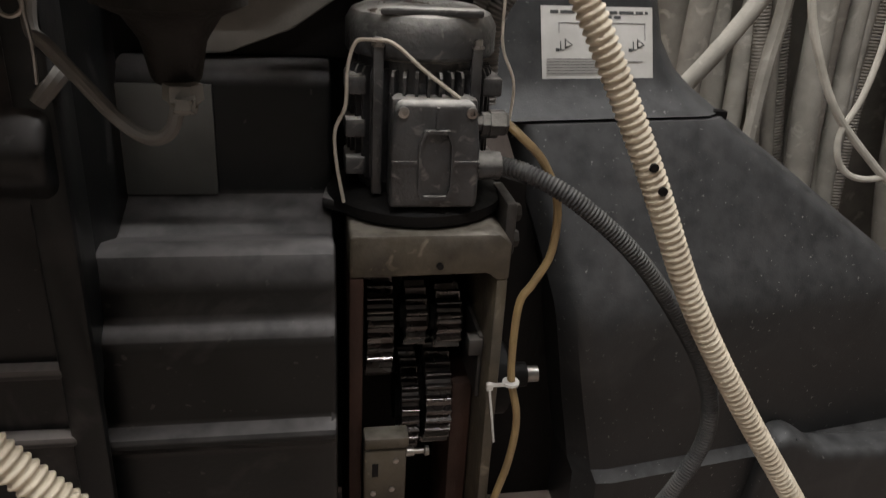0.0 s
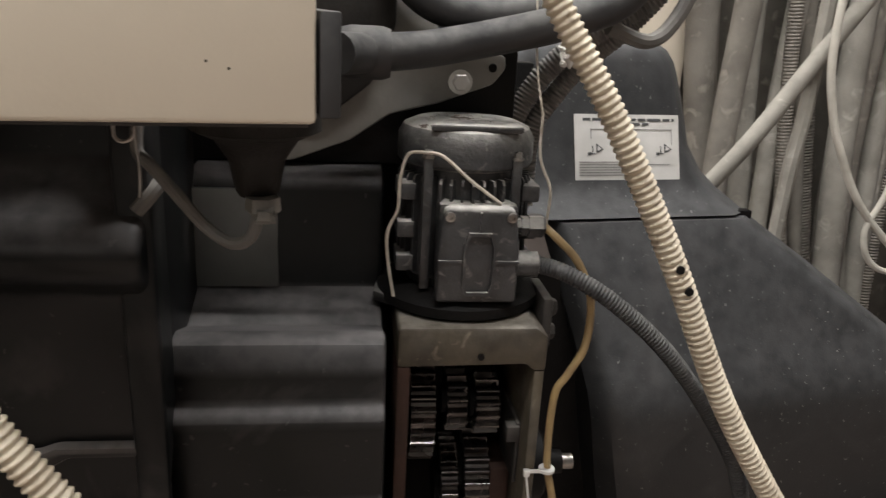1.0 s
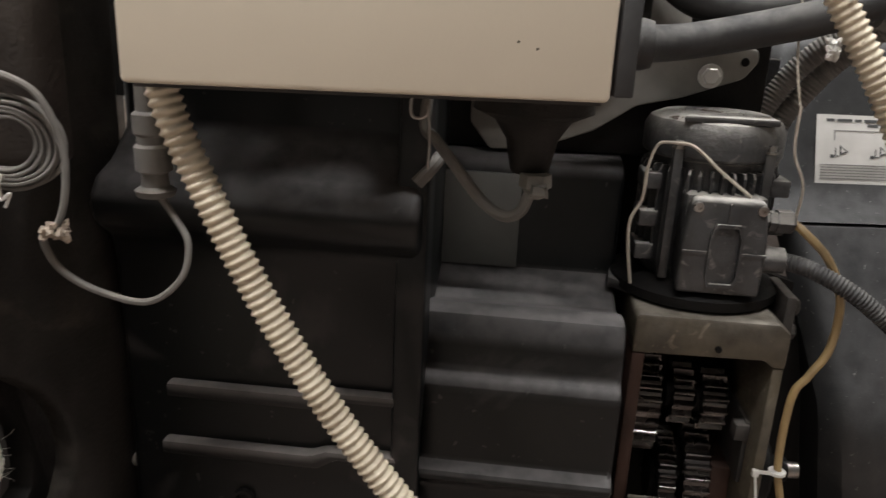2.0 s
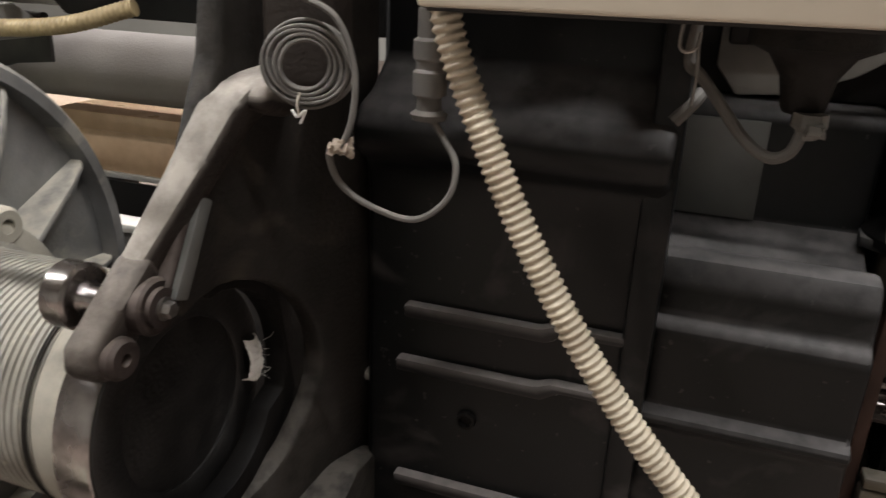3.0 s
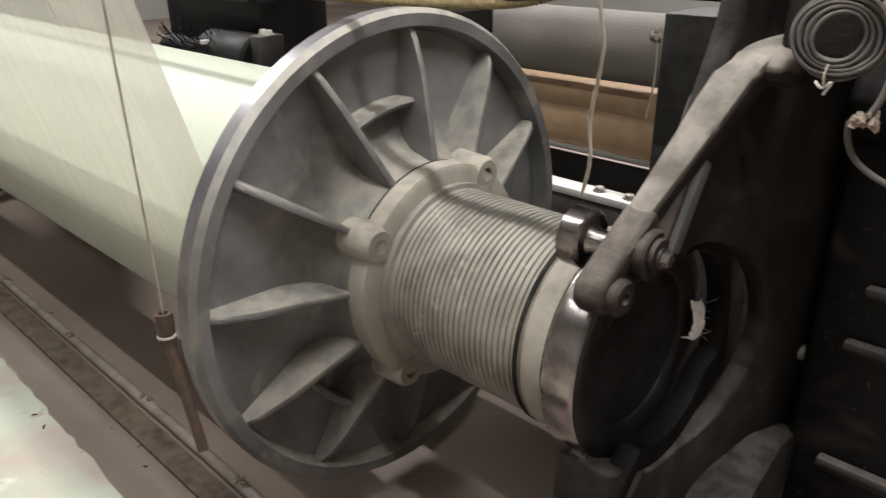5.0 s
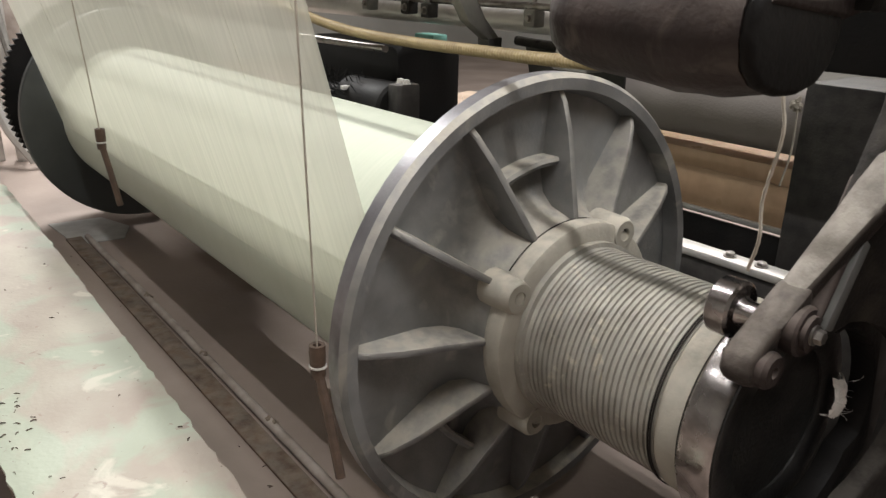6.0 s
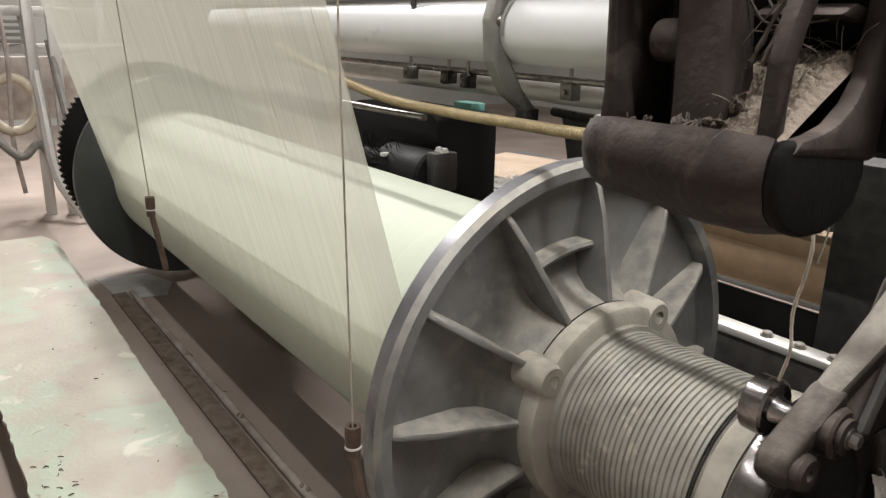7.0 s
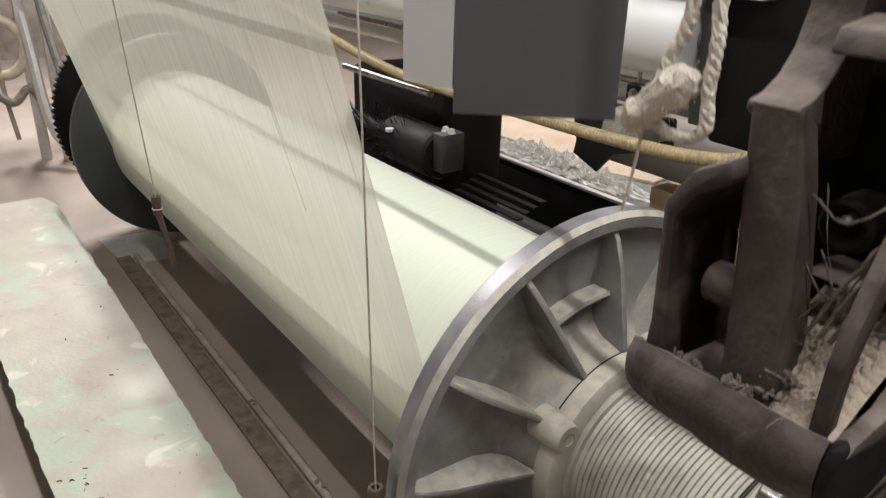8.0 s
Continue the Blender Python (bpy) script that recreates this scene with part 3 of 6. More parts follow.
    for i in range(5):
        x = -1.26 - 2.05 * rng.random() ** 1.5
        z1 = rng.uniform(0.75, 1.0)
        part("warp_end", tube([(x, y0 - 0.008 + slope * (z1 - z0), z1), (x - 0.02, y0 - 0.008 + slope * (1.4 - z0), 1.4), (x - 0.025 * rng.random(), y0 - 0.008 + slope * (1.9 - z0), 1.9)], 0.0004, 5, 3), "warp_sheet", beam)
    return beam


warp_beam()


def thread_weight(x, y, z, top, lean):
    t = thing("thread_weight", (x, y, z - 0.19), "rusty tube weight hanging on a selvedge thread", "weight", "selvedge weights")
    part("thread", tube([(x, y, z - 0.01), (x + 0.002, (y + top[1]) / 2 - 0.004, (z + top[2]) / 2), top], 0.0016, 6, 8), "string", t, "twisted grey thread")
    bm = turned([(-0.02, 0.0), (-0.018, 0.005), (0.0, 0.006), (0.0, 0.0115), (-0.012, 0.012), (-0.030, 0.0115), (-0.034, 0.0092), (-0.040, 0.0108), (-0.050, 0.0104), (-0.052, 0.006)], (x, y, z), "z", 20)
    part("tube_head", bm, "rust", t, "worn brass-brown tube end")
    part("rod", tube([(x, y, z - 0.04), (x + lean[0] * 0.5, y + lean[1] * 0.5, z - 0.11), (x + lean[0], y + lean[1], z - 0.19)], 0.0075, 10, 4), "rust", t)
    part("wire_wrap", turned([(-0.0315, 0.011), (-0.032, 0.0128), (-0.0345, 0.0128), (-0.035, 0.0105)], (x, y, z), "z", 20), "white_plastic", t)
    return t


thread_weight(-1.20, 0.010, 0.556, (-1.205, -0.012, 1.9), (0.055, 0.0))
thread_weight(-2.27, 0.020, 0.685, (-2.28, -0.06, 1.9), (0.02, 0.02))


# ---- floor in front of the beam ----
def platform():
    p = thing("platform", (-2.4, -0.175, FLOOR), "low platform board with worn green paint and pink wear", "platform")
    outline = [(-3.74, -0.40), (-2.2, -0.372), (-0.75, -0.335), (-0.75, -0.064), (-1.4, -0.056), (-3.0, -0.030), (-3.62, -0.028), (-3.74, -0.062)]
    rng = random.Random(12)
    ragged = []
    for a, b in zip(outline, outline[1:] + outline[:1]):
        n = max(1, int(math.hypot(b[0] - a[0], b[1] - a[1]) / 0.025))
        for k in range(n):
            u = k / n
            ragged.append((a[0] + (b[0] - a[0]) * u + rng.uniform(-0.002, 0.002), a[1] + (b[1] - a[1]) * u + rng.uniform(-0.0035, 0.0035)))
    part("deck", prism(ragged, "z", 0.2395, 0.247), "green_board", p, "scuffed green-painted deck", smooth=False)
    part("core", prism([(x * 0.999 - 0.002, y + (0.005 if y < -0.2 else -0.005)) for x, y in outline], "z", 0.186, 0.239, 0.003), "old_wood", p, "splintered brown board edge")
    for x in (-3.5, -2.6, -1.6):
        part("bearer", box((x, -0.33, FLOOR), (x + 0.08, -0.09, 0.1855), 0.004), "brown_plate", p)
    return p


platform()
single("floor_plank", rough(prism([(-3.38, 0.112), (-2.4, 0.108), (-0.9, 0.104), (-0.9, 0.153), (-2.4, 0.163), (-3.38, 0.168)], "z", FLOOR, 0.069, 0.003), 0.0008, 20), "old_wood", (-2.2, 0.135, FLOOR),
       "dark brown plank lying beside the floor pipe", "plank")
single("floor_pipe", tube([(-3.35, 0.184, 0.0715), (-2.4, 0.180, 0.0715), (-1.6, 0.177, 0.0715), (-1.25, 0.172, 0.0715), (-0.9, 0.168, 0.0715)], 0.0115, 12, 8), "pipe_pale", (-2.2, 0.178, FLOOR),
       "thin pale metal pipe lying along the floor", "pipe")
bm = bmesh.new()
pts = [(-3.62, 0.10), (-3.30, 0.13), (-3.28, 0.30), (-3.42, 0.36), (-3.60, 0.30)]
prism(pts, "z", FLOOR + 0.001, FLOOR + 0.004, 0, bm)
single("paper_scrap", bm, "paper", (-3.45, 0.22, FLOOR), "crumpled white paper scrap on the floor", "paper")


def floor_litter():
    """Broken twigs of thread waste and lint on the platform and the floor."""
    rng = random.Random(77)
    bm = bmesh.new()
    spots = [(rng.uniform(-1.9, -0.8), -0.345 + abs(rng.gauss(0, 0.03)), 0.2475) for _ in range(60)]
    spots += [(rng.uniform(-3.4, -1.0), rng.uniform(-0.34, -0.07), 0.2475) for _ in range(12)]
    spots += [(rng.uniform(-3.2, -1.1), rng.uniform(0.08, 0.20), FLOOR + 0.001) for _ in range(26)]
    for x, y, z in spots:
        a, L = rng.uniform(0, 6.28), rng.uniform(0.003, 0.011)
        d = Vector((math.cos(a), math.sin(a), 0)) * L
        p = Vector((x, y, z + 0.0006))
        tube([p, p + d * 0.5 + Vector((rng.uniform(-.002, .002), rng.uniform(-.002, .002), 0.001)), p + d], rng.uniform(0.0006, 0.0014), 5, 3, bm=bm)
    single("litter", bm, "rust", (-2.0, -0.1, 0.247), "dark bits of thread waste strewn over board and floor", "litter", kind="stuff")


floor_litter()
for k, (x, y) in enumerate(((-1.28, 0.171), (-1.36, 0.174), (-1.75, 0.178), (-2.15, 0.179), (-2.62, 0.181))):
    single("lint_tuft", fluff((x - 0.018, y - 0.006, 0.079), (x + 0.018, y + 0.006, 0.087), 9, 0.006, 80 + k), "lint", (x, y, 0.078), "small tuft of lint caught on the floor pipe", "lint", "floor lint", "stuff")


# ---- bearing bracket at the end of the beam ----
def bearing_bracket():
    b = thing("bearing_bracket", (-0.63, 0.55, FLOOR), "dark greasy cast-iron bearing bracket of the beam", "bracket")
    opening = [(AY + r * math.cos(radians(a)), AZ + r * math.sin(radians(a))) for a in range(112, -125, -12) for r in (0.161 if a > 0 else max(0.148, 0.161 + a * 0.0004),)]
    outer = [(0.335, 0.345), (0.40, 0.30), (0.50, 0.24), (0.52, FLOOR), (0.70, FLOOR), (0.70, 1.45), (0.50, 1.45), (0.47, 1.02), (0.455, 0.915), (0.40, 0.80), (0.37, 0.71)]
    bm = prism(opening + outer, "x", -0.712, -0.682, 0.006)
    for v in bm.verts:
        v.co.x += max(0.0, v.co.y - 0.45) * 0.30
    part("side_plate", bm, "cast_dark", b, "dark oily side plate")
    # front arm, thick and rounded
    arm = [(0.545, 0.908), (0.490, 0.902), (0.455, 0.892), (0.434, 0.876), (0.400, 0.820), (0.335, 0.730), (0.300, 0.690), (0.352, 0.670), (0.392, 0.728), (0.436, 0.795),
           (0.470, 0.838), (0.505, 0.860), (0.545, 0.866)]
    nose = [(0.345, 0.742), (0.303, 0.695), (0.272, 0.660), (0.268, 0.637), (0.286, 0.619), (0.318, 0.623), (0.350, 0.661), (0.376, 0.700)]
    for name, shape, lo, hi, mat, label in (("arm", arm, -0.746, -0.714, "arm_cast", "dusty grey clamping arm"), ("nose", nose, -0.749, -0.708, "nose_cast", "darker brown arm end")):
        bm = prism(shape, "x", lo, hi, 0.011, seg=3)
        for v in bm.verts:
            if name == "arm" and v.co.x > -0.73:
                v.co.x += max(0.0, v.co.z - 0.70) * 0.13
            v.co.x += max(0.0, v.co.z - 0.66) * 0.23
        part(name, rough(bm, 0.0008, 70), mat, b, label)
    part("shoulder", prism([(0.545, 0.909), (0.490, 0.903), (0.456, 0.893), (0.444, 0.872), (0.50, 0.852), (0.545, 0.858)], "x", -0.690, -0.622, 0.012, seg=3), "arm_cast", b)
    part("post", lumps(prism([(-0.650, 0.52), (-0.642, 0.475), (-0.57, 0.49), (-0.565, 0.54)], "z", 0.885, 1.45, 0.012, seg=3), random.Random(3), 0.0008), "arm_cast", b)
    part("arm_rib", prism([(0.43, 0.85), (0.40, 0.79), (0.35, 0.70), (0.33, 0.675), (0.345, 0.668), (0.375, 0.715), (0.42, 0.79), (0.45, 0.84)], "x", -0.716, -0.682, 0.007, seg=3), "cast_brown", b)
    part("link", prism([(0.352, 0.69), (0.372, 0.682), (0.425, 0.775), (0.408, 0.785)], "x", -0.690, -0.674, 0.003), "dull_plate", b)
    part("pivot_boss", turned([(-0.71, 0.030), (-0.690, 0.030), (-0.687, 0.027), (-0.687, 0.021), (-0.681, 0.021), (-0.680, 0.0)], (0, 0.342, 0.685), "x", 32), "cast_brown", b)
    part("pivot_bolt", hexbolt((-0.681, 0.342, 0.685), "x", 0.009, 0.012), "steel", b)
    part("clamp_nose", turned([(-0.748, 0.0), (-0.748, 0.018), (-0.743, 0.022), (-0.700, 0.022), (-0.695, 0.018), (-0.695, 0.007), (-0.703, 0.006), (-0.703, 0.0)], (0, 0.300, 0.645), "x", 28), "cast_brown", b)
    part("roller", turned([(-0.788, 0.010), (-0.788, 0.031), (-0.785, 0.035), (-0.761, 0.035), (-0.758, 0.031), (-0.758, 0.018), (-0.750, 0.015), (-0.735, 0.015)], (0, 0.325, 0.690), "x", 40), "chrome", b, "polished steel guide roller")
    # added black filler closing the gap round and below the disc
    gap_filler = [(AY + r * math.cos(radians(a)), AZ + r * math.sin(radians(a))) for r, span in ((0.205, range(-128, 93, 10)), (0.148, range(92, -24, -10)), (0.118, range(-30, -130, -10))) for a in span]
    part("gap_filler", rough(prism(gap_filler, "x", -0.722, -0.690, 0.004), 0.0015, 45), "oil_shade_black", b)
    # lower clamp
    part("lower_clamp", prism([(0.300, 0.405), (0.335, 0.392), (0.41, 0.345), (0.46, 0.320), (0.52, 0.20), (0.50, FLOOR), (0.34, FLOOR), (0.33, 0.25), (0.295, 0.33)], "x", -0.775, -0.69, 0.012), "cast_dark", b)
    part("clamp_bolt", turned([(-0.758, 0.0), (-0.758, 0.013), (-0.742, 0.015), (-0.738, 0.012), (-0.736, 0.0)], (0, 0.322, 0.392), "x", 12), "steel", b)
    part("foot_block", prism([(0.44, 0.24), (0.52, 0.305), (0.60, 0.335), (0.675, 0.328), (0.685, FLOOR), (0.42, FLOOR)], "x", -0.690, -0.590, 0.010), "cast_dark", b)
    part("nub", turned([(-0.640, 0.012), (-0.604, 0.012), (-0.601, 0.0)], (0, 0.683, 0.447), "x", 16), "cast_grey", b)
    return b


bearing_bracket()
single("lint_wad", lint_pad(Matrix.Translation((-0.718, 0.552, 0.512)) @ Euler((0, radians(90), 0)).to_matrix().to_4x4(), 0.030, 0.013, 0.010, 5, 12), "white_lint", (-0.72, 0.55, 0.47), "wad of pale lint caught in the bracket gap", "lint", kind="stuff")


# ---- black moulded machine covers ----
def cover_left():
    c = thing("machine_cover", (-0.41, 0.66, FLOOR), "black moulded plastic machine cover with raised bars", "cover", "machine covers")
    prof = [(0.70, 1.40), (0.70, 0.90), (0.665, 0.870), (0.625, 0.855), (0.605, 0.83), (0.612, 0.80), (0.645, 0.775), (0.652, 0.74), (0.656, 0.58),
            (0.652, 0.30), (0.652, FLOOR), (0.90, FLOOR), (0.90, 1.40)]
    part("shell", prism(prof, "x", -0.605, -0.228, 0.012, seg=3), "black_plastic", c)
    for z, y, x0, x1, xj in ((0.579, 0.656, -0.545, -0.252, -0.34), (0.497, 0.654, -0.555, -0.250, -0.34), (0.308, 0.652, -0.555, -0.235, -0.34)):
        h = 0.020
        bar = [(x0, z - h / 2), (xj - 0.01, z - h / 2), (xj + 0.012, z - h / 2 + 0.014), (x1, z - h / 2 + 0.014), (x1, z + h / 2 + 0.008), (xj, z + h / 2 + 0.008), (xj - 0.02, z + h / 2), (x0, z + h / 2)]
        part("raised_bar", prism(bar, "y", y - 0.016, y + 0.01, 0.0055), "worn_black", c)
    part("screw_hole", turned([(0.6525, 0.014), (0.646, 0.013), (0.645, 0.009), (0.651, 0.008), (0.651, 0.0)], (-0.452, 0, 0.425), "y", 20), "oil_shade_black", c)
    return c


def cover_mid():
    c = thing("machine_cover", (-0.1, 0.75, FLOOR), "dusty black stepped machine housing under the control box", "cover", "machine covers")
    prof = [(0.92, 0.86), (0.885, 0.852), (0.875, 0.840), (0.875, 0.698), (0.855, 0.690), (0.80, 0.672), (0.735, 0.694), (0.705, 0.690), (0.690, 0.660), (0.688, 0.622),
            (0.672, 0.612), (0.668, 0.600), (0.672, 0.500), (0.655, 0.494), (0.652, 0.482), (0.662, 0.47), (0.665, FLOOR), (1.05, FLOOR), (1.05, 0.86)]
    part("shell", prism(prof, "x", -0.234, 0.020, 0.007, seg=2), "black_plastic", c, angle=25)
    part("side_web", prism([(0.64, 0.98), (0.70, 0.98), (0.70, 0.62), (0.655, 0.55), (0.655, FLOOR), (0.64, FLOOR)], "x", -0.258, -0.222, 0.006), "black_plastic", c)
    part("bright_plate", box((-0.228, 0.868, 0.700), (-0.120, 0.874, 0.836), 0.001), "dull_plate", c, "bare dusty metal plate")
    part("backing", box((-0.30, 0.925, 0.862), (0.20, 1.02, 1.45), 0.004), "oil_shade_black", c)
    # Added black sheet so the gap beside the gearbox stays in deep shade.
    part("dark_filler", box((-0.30, 1.055, FLOOR), (0.255, 1.09, 1.0), 0.004), "oil_shade_black", c)
    return c


cover_left()
cover_mid()


def loft(rows, n):
    """Rows of (y, z, x_left, x_right) from top to bottom, joined as a shell closed behind."""
    bm = bmesh.new()
    front, back = [], []
    for y, z, xl, xr in rows:
        rx = 0.045
        f, k = [], []
        for i in range(n + 1):
            u = i / n
            x = xl + (xr - xl) * u
            e = min(u, 1 - u) * (xr - xl)
            dy = rx * max(0.0, 1 - e / rx) ** 2
            f.append(bm.verts.new((x, y + dy + 0.15 * (x - 0.36), z)))
            k.append(bm.verts.new((x, 1.33 + 0.15 * (x - 0.36), z)))
        front.append(f)
        back.append(k)
    for g, flip in ((front, False), (back, True)):
        for a, b in zip(g, g[1:]):
            for i in range(n):
                q = (a[i], a[i + 1], b[i + 1], b[i])
                bm.faces.new(q[::-1] if flip else q)
    for a, b, c, d in zip(front, front[1:], back, back[1:]):
        bm.faces.new((a[0], b[0], d[0], c[0]))
        bm.faces.new((a[-1], c[-1], d[-1], b[-1]))
    for r0, r1 in ((front[0], back[0]), (front[-1], back[-1])):
        for i in range(n):
            bm.faces.new((r0[i], r1[i], r1[i + 1], r0[i + 1]))
    return bm


def cover_right():
    c = thing("side_cover", (0.7, 1.0, FLOOR), "dark grey moulded side cover with white flecks and a sloping edge", "cover")
    top = [(1.190, 1.035, 0.280, 0.500), (1.180, 1.032, 0.265, 0.527), (1.168, 1.02, 0.257, 0.543), (1.160, 1.00, 0.250, 0.556), (1.149, 0.965, 0.245, 0.566), (1.135, 0.92, 0.240, 0.576), (1.1162, 0.86, 0.235, 0.586),
           (1.102, 0.815, 0.233, 0.612), (1.082, 0.787, 0.232, 0.640), (1.038, 0.757, 0.231, 0.676)]
    low = [(1.032, 0.752, 0.286, 0.682), (1.026, 0.745, 0.288, 0.690), (0.985, 0.670, 0.31, 0.800), (0.945, 0.590, 0.335, 0.915), (0.915, 0.535, 0.350, 0.995), (0.890, 0.500, 0.358, 1.04), (0.880, 0.46, 0.365, 1.09),
           (0.876, 0.34, 0.385, 1.22), (0.872, 0.24, 0.405, 1.32), (0.868, 0.21, 0.41, 1.34), (0.85, 0.195, 0.415, 1.35), (0.85, FLOOR, 0.42, 1.36)]
    part("upper_hood", loft(top, 24), "cover_grey", c, "rounded upper hood")
    part("lower_hood", loft(low, 32), "cover_grey", c, "sloping lower hood")
    part("seam_strip", box((0.29, 1.10, 0.746), (0.68, 1.12, 0.760), 0.001), "oil_shade_black", c)
    part("foot_arch", prism([(0.74, FLOOR), (0.76, 0.235), (0.79, 0.255), (0.82, 0.245), (0.86, 0.215), (1.30, 0.205), (1.32, FLOOR)], "y", 0.880, 0.95, 0.02, seg=4), "cover_grey", c)
    # Added sheet, black to stand for the shade between gearbox and cover.
    part("dark_gap_sheet", prism([(0.232, FLOOR), (0.44, FLOOR), (0.40, 0.45), (0.33, 0.66), (0.232, 0.69)], "y", 1.01, 1.03), "oil_shade_black", c)
    return c


cover_right()


def maintenance_label():
    """Printed sheet stuck on the hood; laid out in its own plane, then leaned on to it."""
    m = Matrix.Translation((0.352, 1.0965, 0.808)) @ Euler((radians(-17.4), 0, radians(8.5))).to_matrix().to_4x4()
    w, h = 0.199, 0.112
    lab = new("notice_label", None)
    lab.matrix_world = m
    tagged(lab, "white printed lubrication notice stuck on the dark hood", "label")

    def piece(name, lo, hi, mat, label=""):
        bm = box((lo[0], -0.0008 - lo[2], lo[1]), (hi[0], -lo[2], hi[1]))
        ob = new(name, finish(name, bm, mat, False))
        ob.parent = lab
        return tagged(ob, label)
    piece("sheet", (0, 0, 0.0), (w, h, 0), "paper")
    rng = random.Random(8)
    for x0, x1, z in ((0.016, 0.19, 0.103), (0.085, 0.14, 0.0955)):
        x = x0
        while x < x1:
            L = rng.uniform(0.010, 0.026)
            piece("print_bar", (x, z - 0.0022, 0.001), (min(x + L, x1), z + 0.0022, 0.001), "ink")
            x += L + 0.004
    for lo, hi in (((0.03, 0.086), (0.185, 0.0868)), ((0.03, 0.07), (0.0308, 0.087)), ((0.184, 0.06), (0.1848, 0.087))):
        piece("print_line", (*lo, 0.001), (*hi, 0.001), "faded_ink")
    for k in range(6):
        z = 0.030 - k * 0.0045
        piece("print_line", (0.008, z, 0.001), (0.008 + rng.uniform(0.12, 0.182), z + 0.0012, 0.001), "faded_ink")
    for cx in (0.028, 0.095, 0.158):
        for dx, dz, ww, hh in ((0, 0.044, 0.010, 0.0015), (0.004, 0.044, 0.0015, 0.014), (-0.004, 0.042, 0.006, 0.005)):
            piece("print_mark", (cx + dx, dz, 0.001), (cx + dx + ww, dz + hh, 0.001), "ink")
        bm = bmesh.new()
        prism([(cx + 0.012, 0.046), (cx + 0.026, 0.052), (cx + 0.012, 0.062)], "y", -0.0019, -0.001, 0, bm)
        ob = new("print_mark", finish("print_mark", bm, "ink", False))
        ob.parent = lab
        bm = bmesh.new()
        prism([(cx + 0.0138, 0.0495), (cx + 0.0222, 0.0523), (cx + 0.0138, 0.0585)], "y", -0.0024, -0.0018, 0, bm)
        ob = new("print_mark", finish("print_mark", bm, "paper", False))
        ob.parent = lab


maintenance_label()


# ---- motor and open gearbox ----
MX, MY = 0.125, 0.865


def gear(name, x0, x1, y, z, r, teeth, parent, tooth=0.0085):
    pts = []
    for i in range(teeth):
        for f, rr in ((0.0, r - tooth), (0.16, r - tooth), (0.40, r - 0.0006), (0.46, r), (0.54, r), (0.60, r - 0.0006), (0.84, r - tooth)):
            a = 2 * math.pi * (i + f) / teeth
            pts.append((y + rr * math.cos(a), z + rr * math.sin(a)))
    g = part(name, prism(pts, "x", x0, x1), "oily_gear", parent, "oily steel gear wheel", smooth=False)
    part("gear_hub", turned([(x0 - 0.006, r * 0.45), (x1 + 0.006, r * 0.45)], (0, y, z), "x", 24), "oil_shade_black", g)
    return g


def gearbox():
    g = thing("gearbox", (0.13, 0.87, FLOOR), "open olive-painted let-off gearbox with oily gears", "gearbox")
    x0, x1, y0, y1 = 0.036, 0.228, 0.742, 1.0
    part("top_wall", prism([(x0, 0.69), (x0 + 0.004, 0.694), (x1 - 0.016, 0.694), (x1, 0.682), (x1, 0.634), (x1 - 0.016, 0.634), (x1 - 0.026, 0.643), (x0 + 0.016, 0.640), (x0, 0.640)], "y", y0, y1, 0.004), "gearbox_paint", g)
    part("left_wall", box((x0, y0, 0.10), (x0 + 0.017, y1, 0.6395), 0.003), "brown_plate", g)
    part("right_wall", box((x1 - 0.015, y0 + 0.002, 0.10), (x1 - 0.001, y1, 0.6335), 0.003), "gearbox_paint", g)
    part("back_wall", box((x0 + 0.018, 0.985, 0.10), (x1 - 0.016, 0.999, 0.633)), "oil_shade_black", g)
    part("base", box((x0 - 0.01, y0, FLOOR), (x1 + 0.01, y1, 0.0995), 0.004), "cast_dark", g)
    part("cover_screw", turned([(0.7415, 0.0045), (0.738, 0.004), (0.7375, 0.0)], (0.142, 0, 0.655), "y", 12), "oil_shade_black", g)
    gear("gear_wheel", 0.063, 0.097, 0.885, 0.515, 0.085, 30, g)
    gear("gear_wheel", 0.114, 0.141, 0.85, 0.537, 0.046, 15, g)
    gear("gear_wheel", 0.155, 0.188, 0.85, 0.531, 0.046, 15, g)
    gear("gear_wheel", 0.145, 0.180, 0.88, 0.398, 0.084, 30, g)
    gear("gear_wheel", 0.114, 0.138, 0.89, 0.372, 0.078, 30, g)
    part("clamp_block", box((0.206, 0.780, 0.440), (0.212, 0.95, 0.535), 0.002), "dark_metal", g)
    part("square_nut", box((0.192, 0.775, 0.508), (0.211, 0.80, 0.532), 0.002), "dark_metal", g)
    part("inner_plate", box((0.182, 0.815, 0.10), (0.211, 0.95, 0.44), 0.004), "brown_plate", g, "rust-brown inner plate")
    for z in (0.70, 0.665):
        part("bolt", hexbolt((x1, 0.80, z), "x", 0.012, 0.022), "dark_metal", g)
    part("lug", box((x1 - 0.002, 0.775, 0.650), (x1 + 0.012, 0.86, 0.720), 0.004), "dark_metal", g)
    part("shaft_cap", turned([(0.228, 0.055), (0.262, 0.055), (0.268, 0.048), (0.268, 0.02), (0.30, 0.018), (0.303, 0.0)], (0, 0.86, 0.42), "x", 32), "oil_shade_black", g)
    part("shaft_tip", turned([(0.30, 0.012), (0.318, 0.012), (0.320, 0.0)], (0, 0.86, 0.42), "x", 16), "steel", g)
    return g


gearbox()


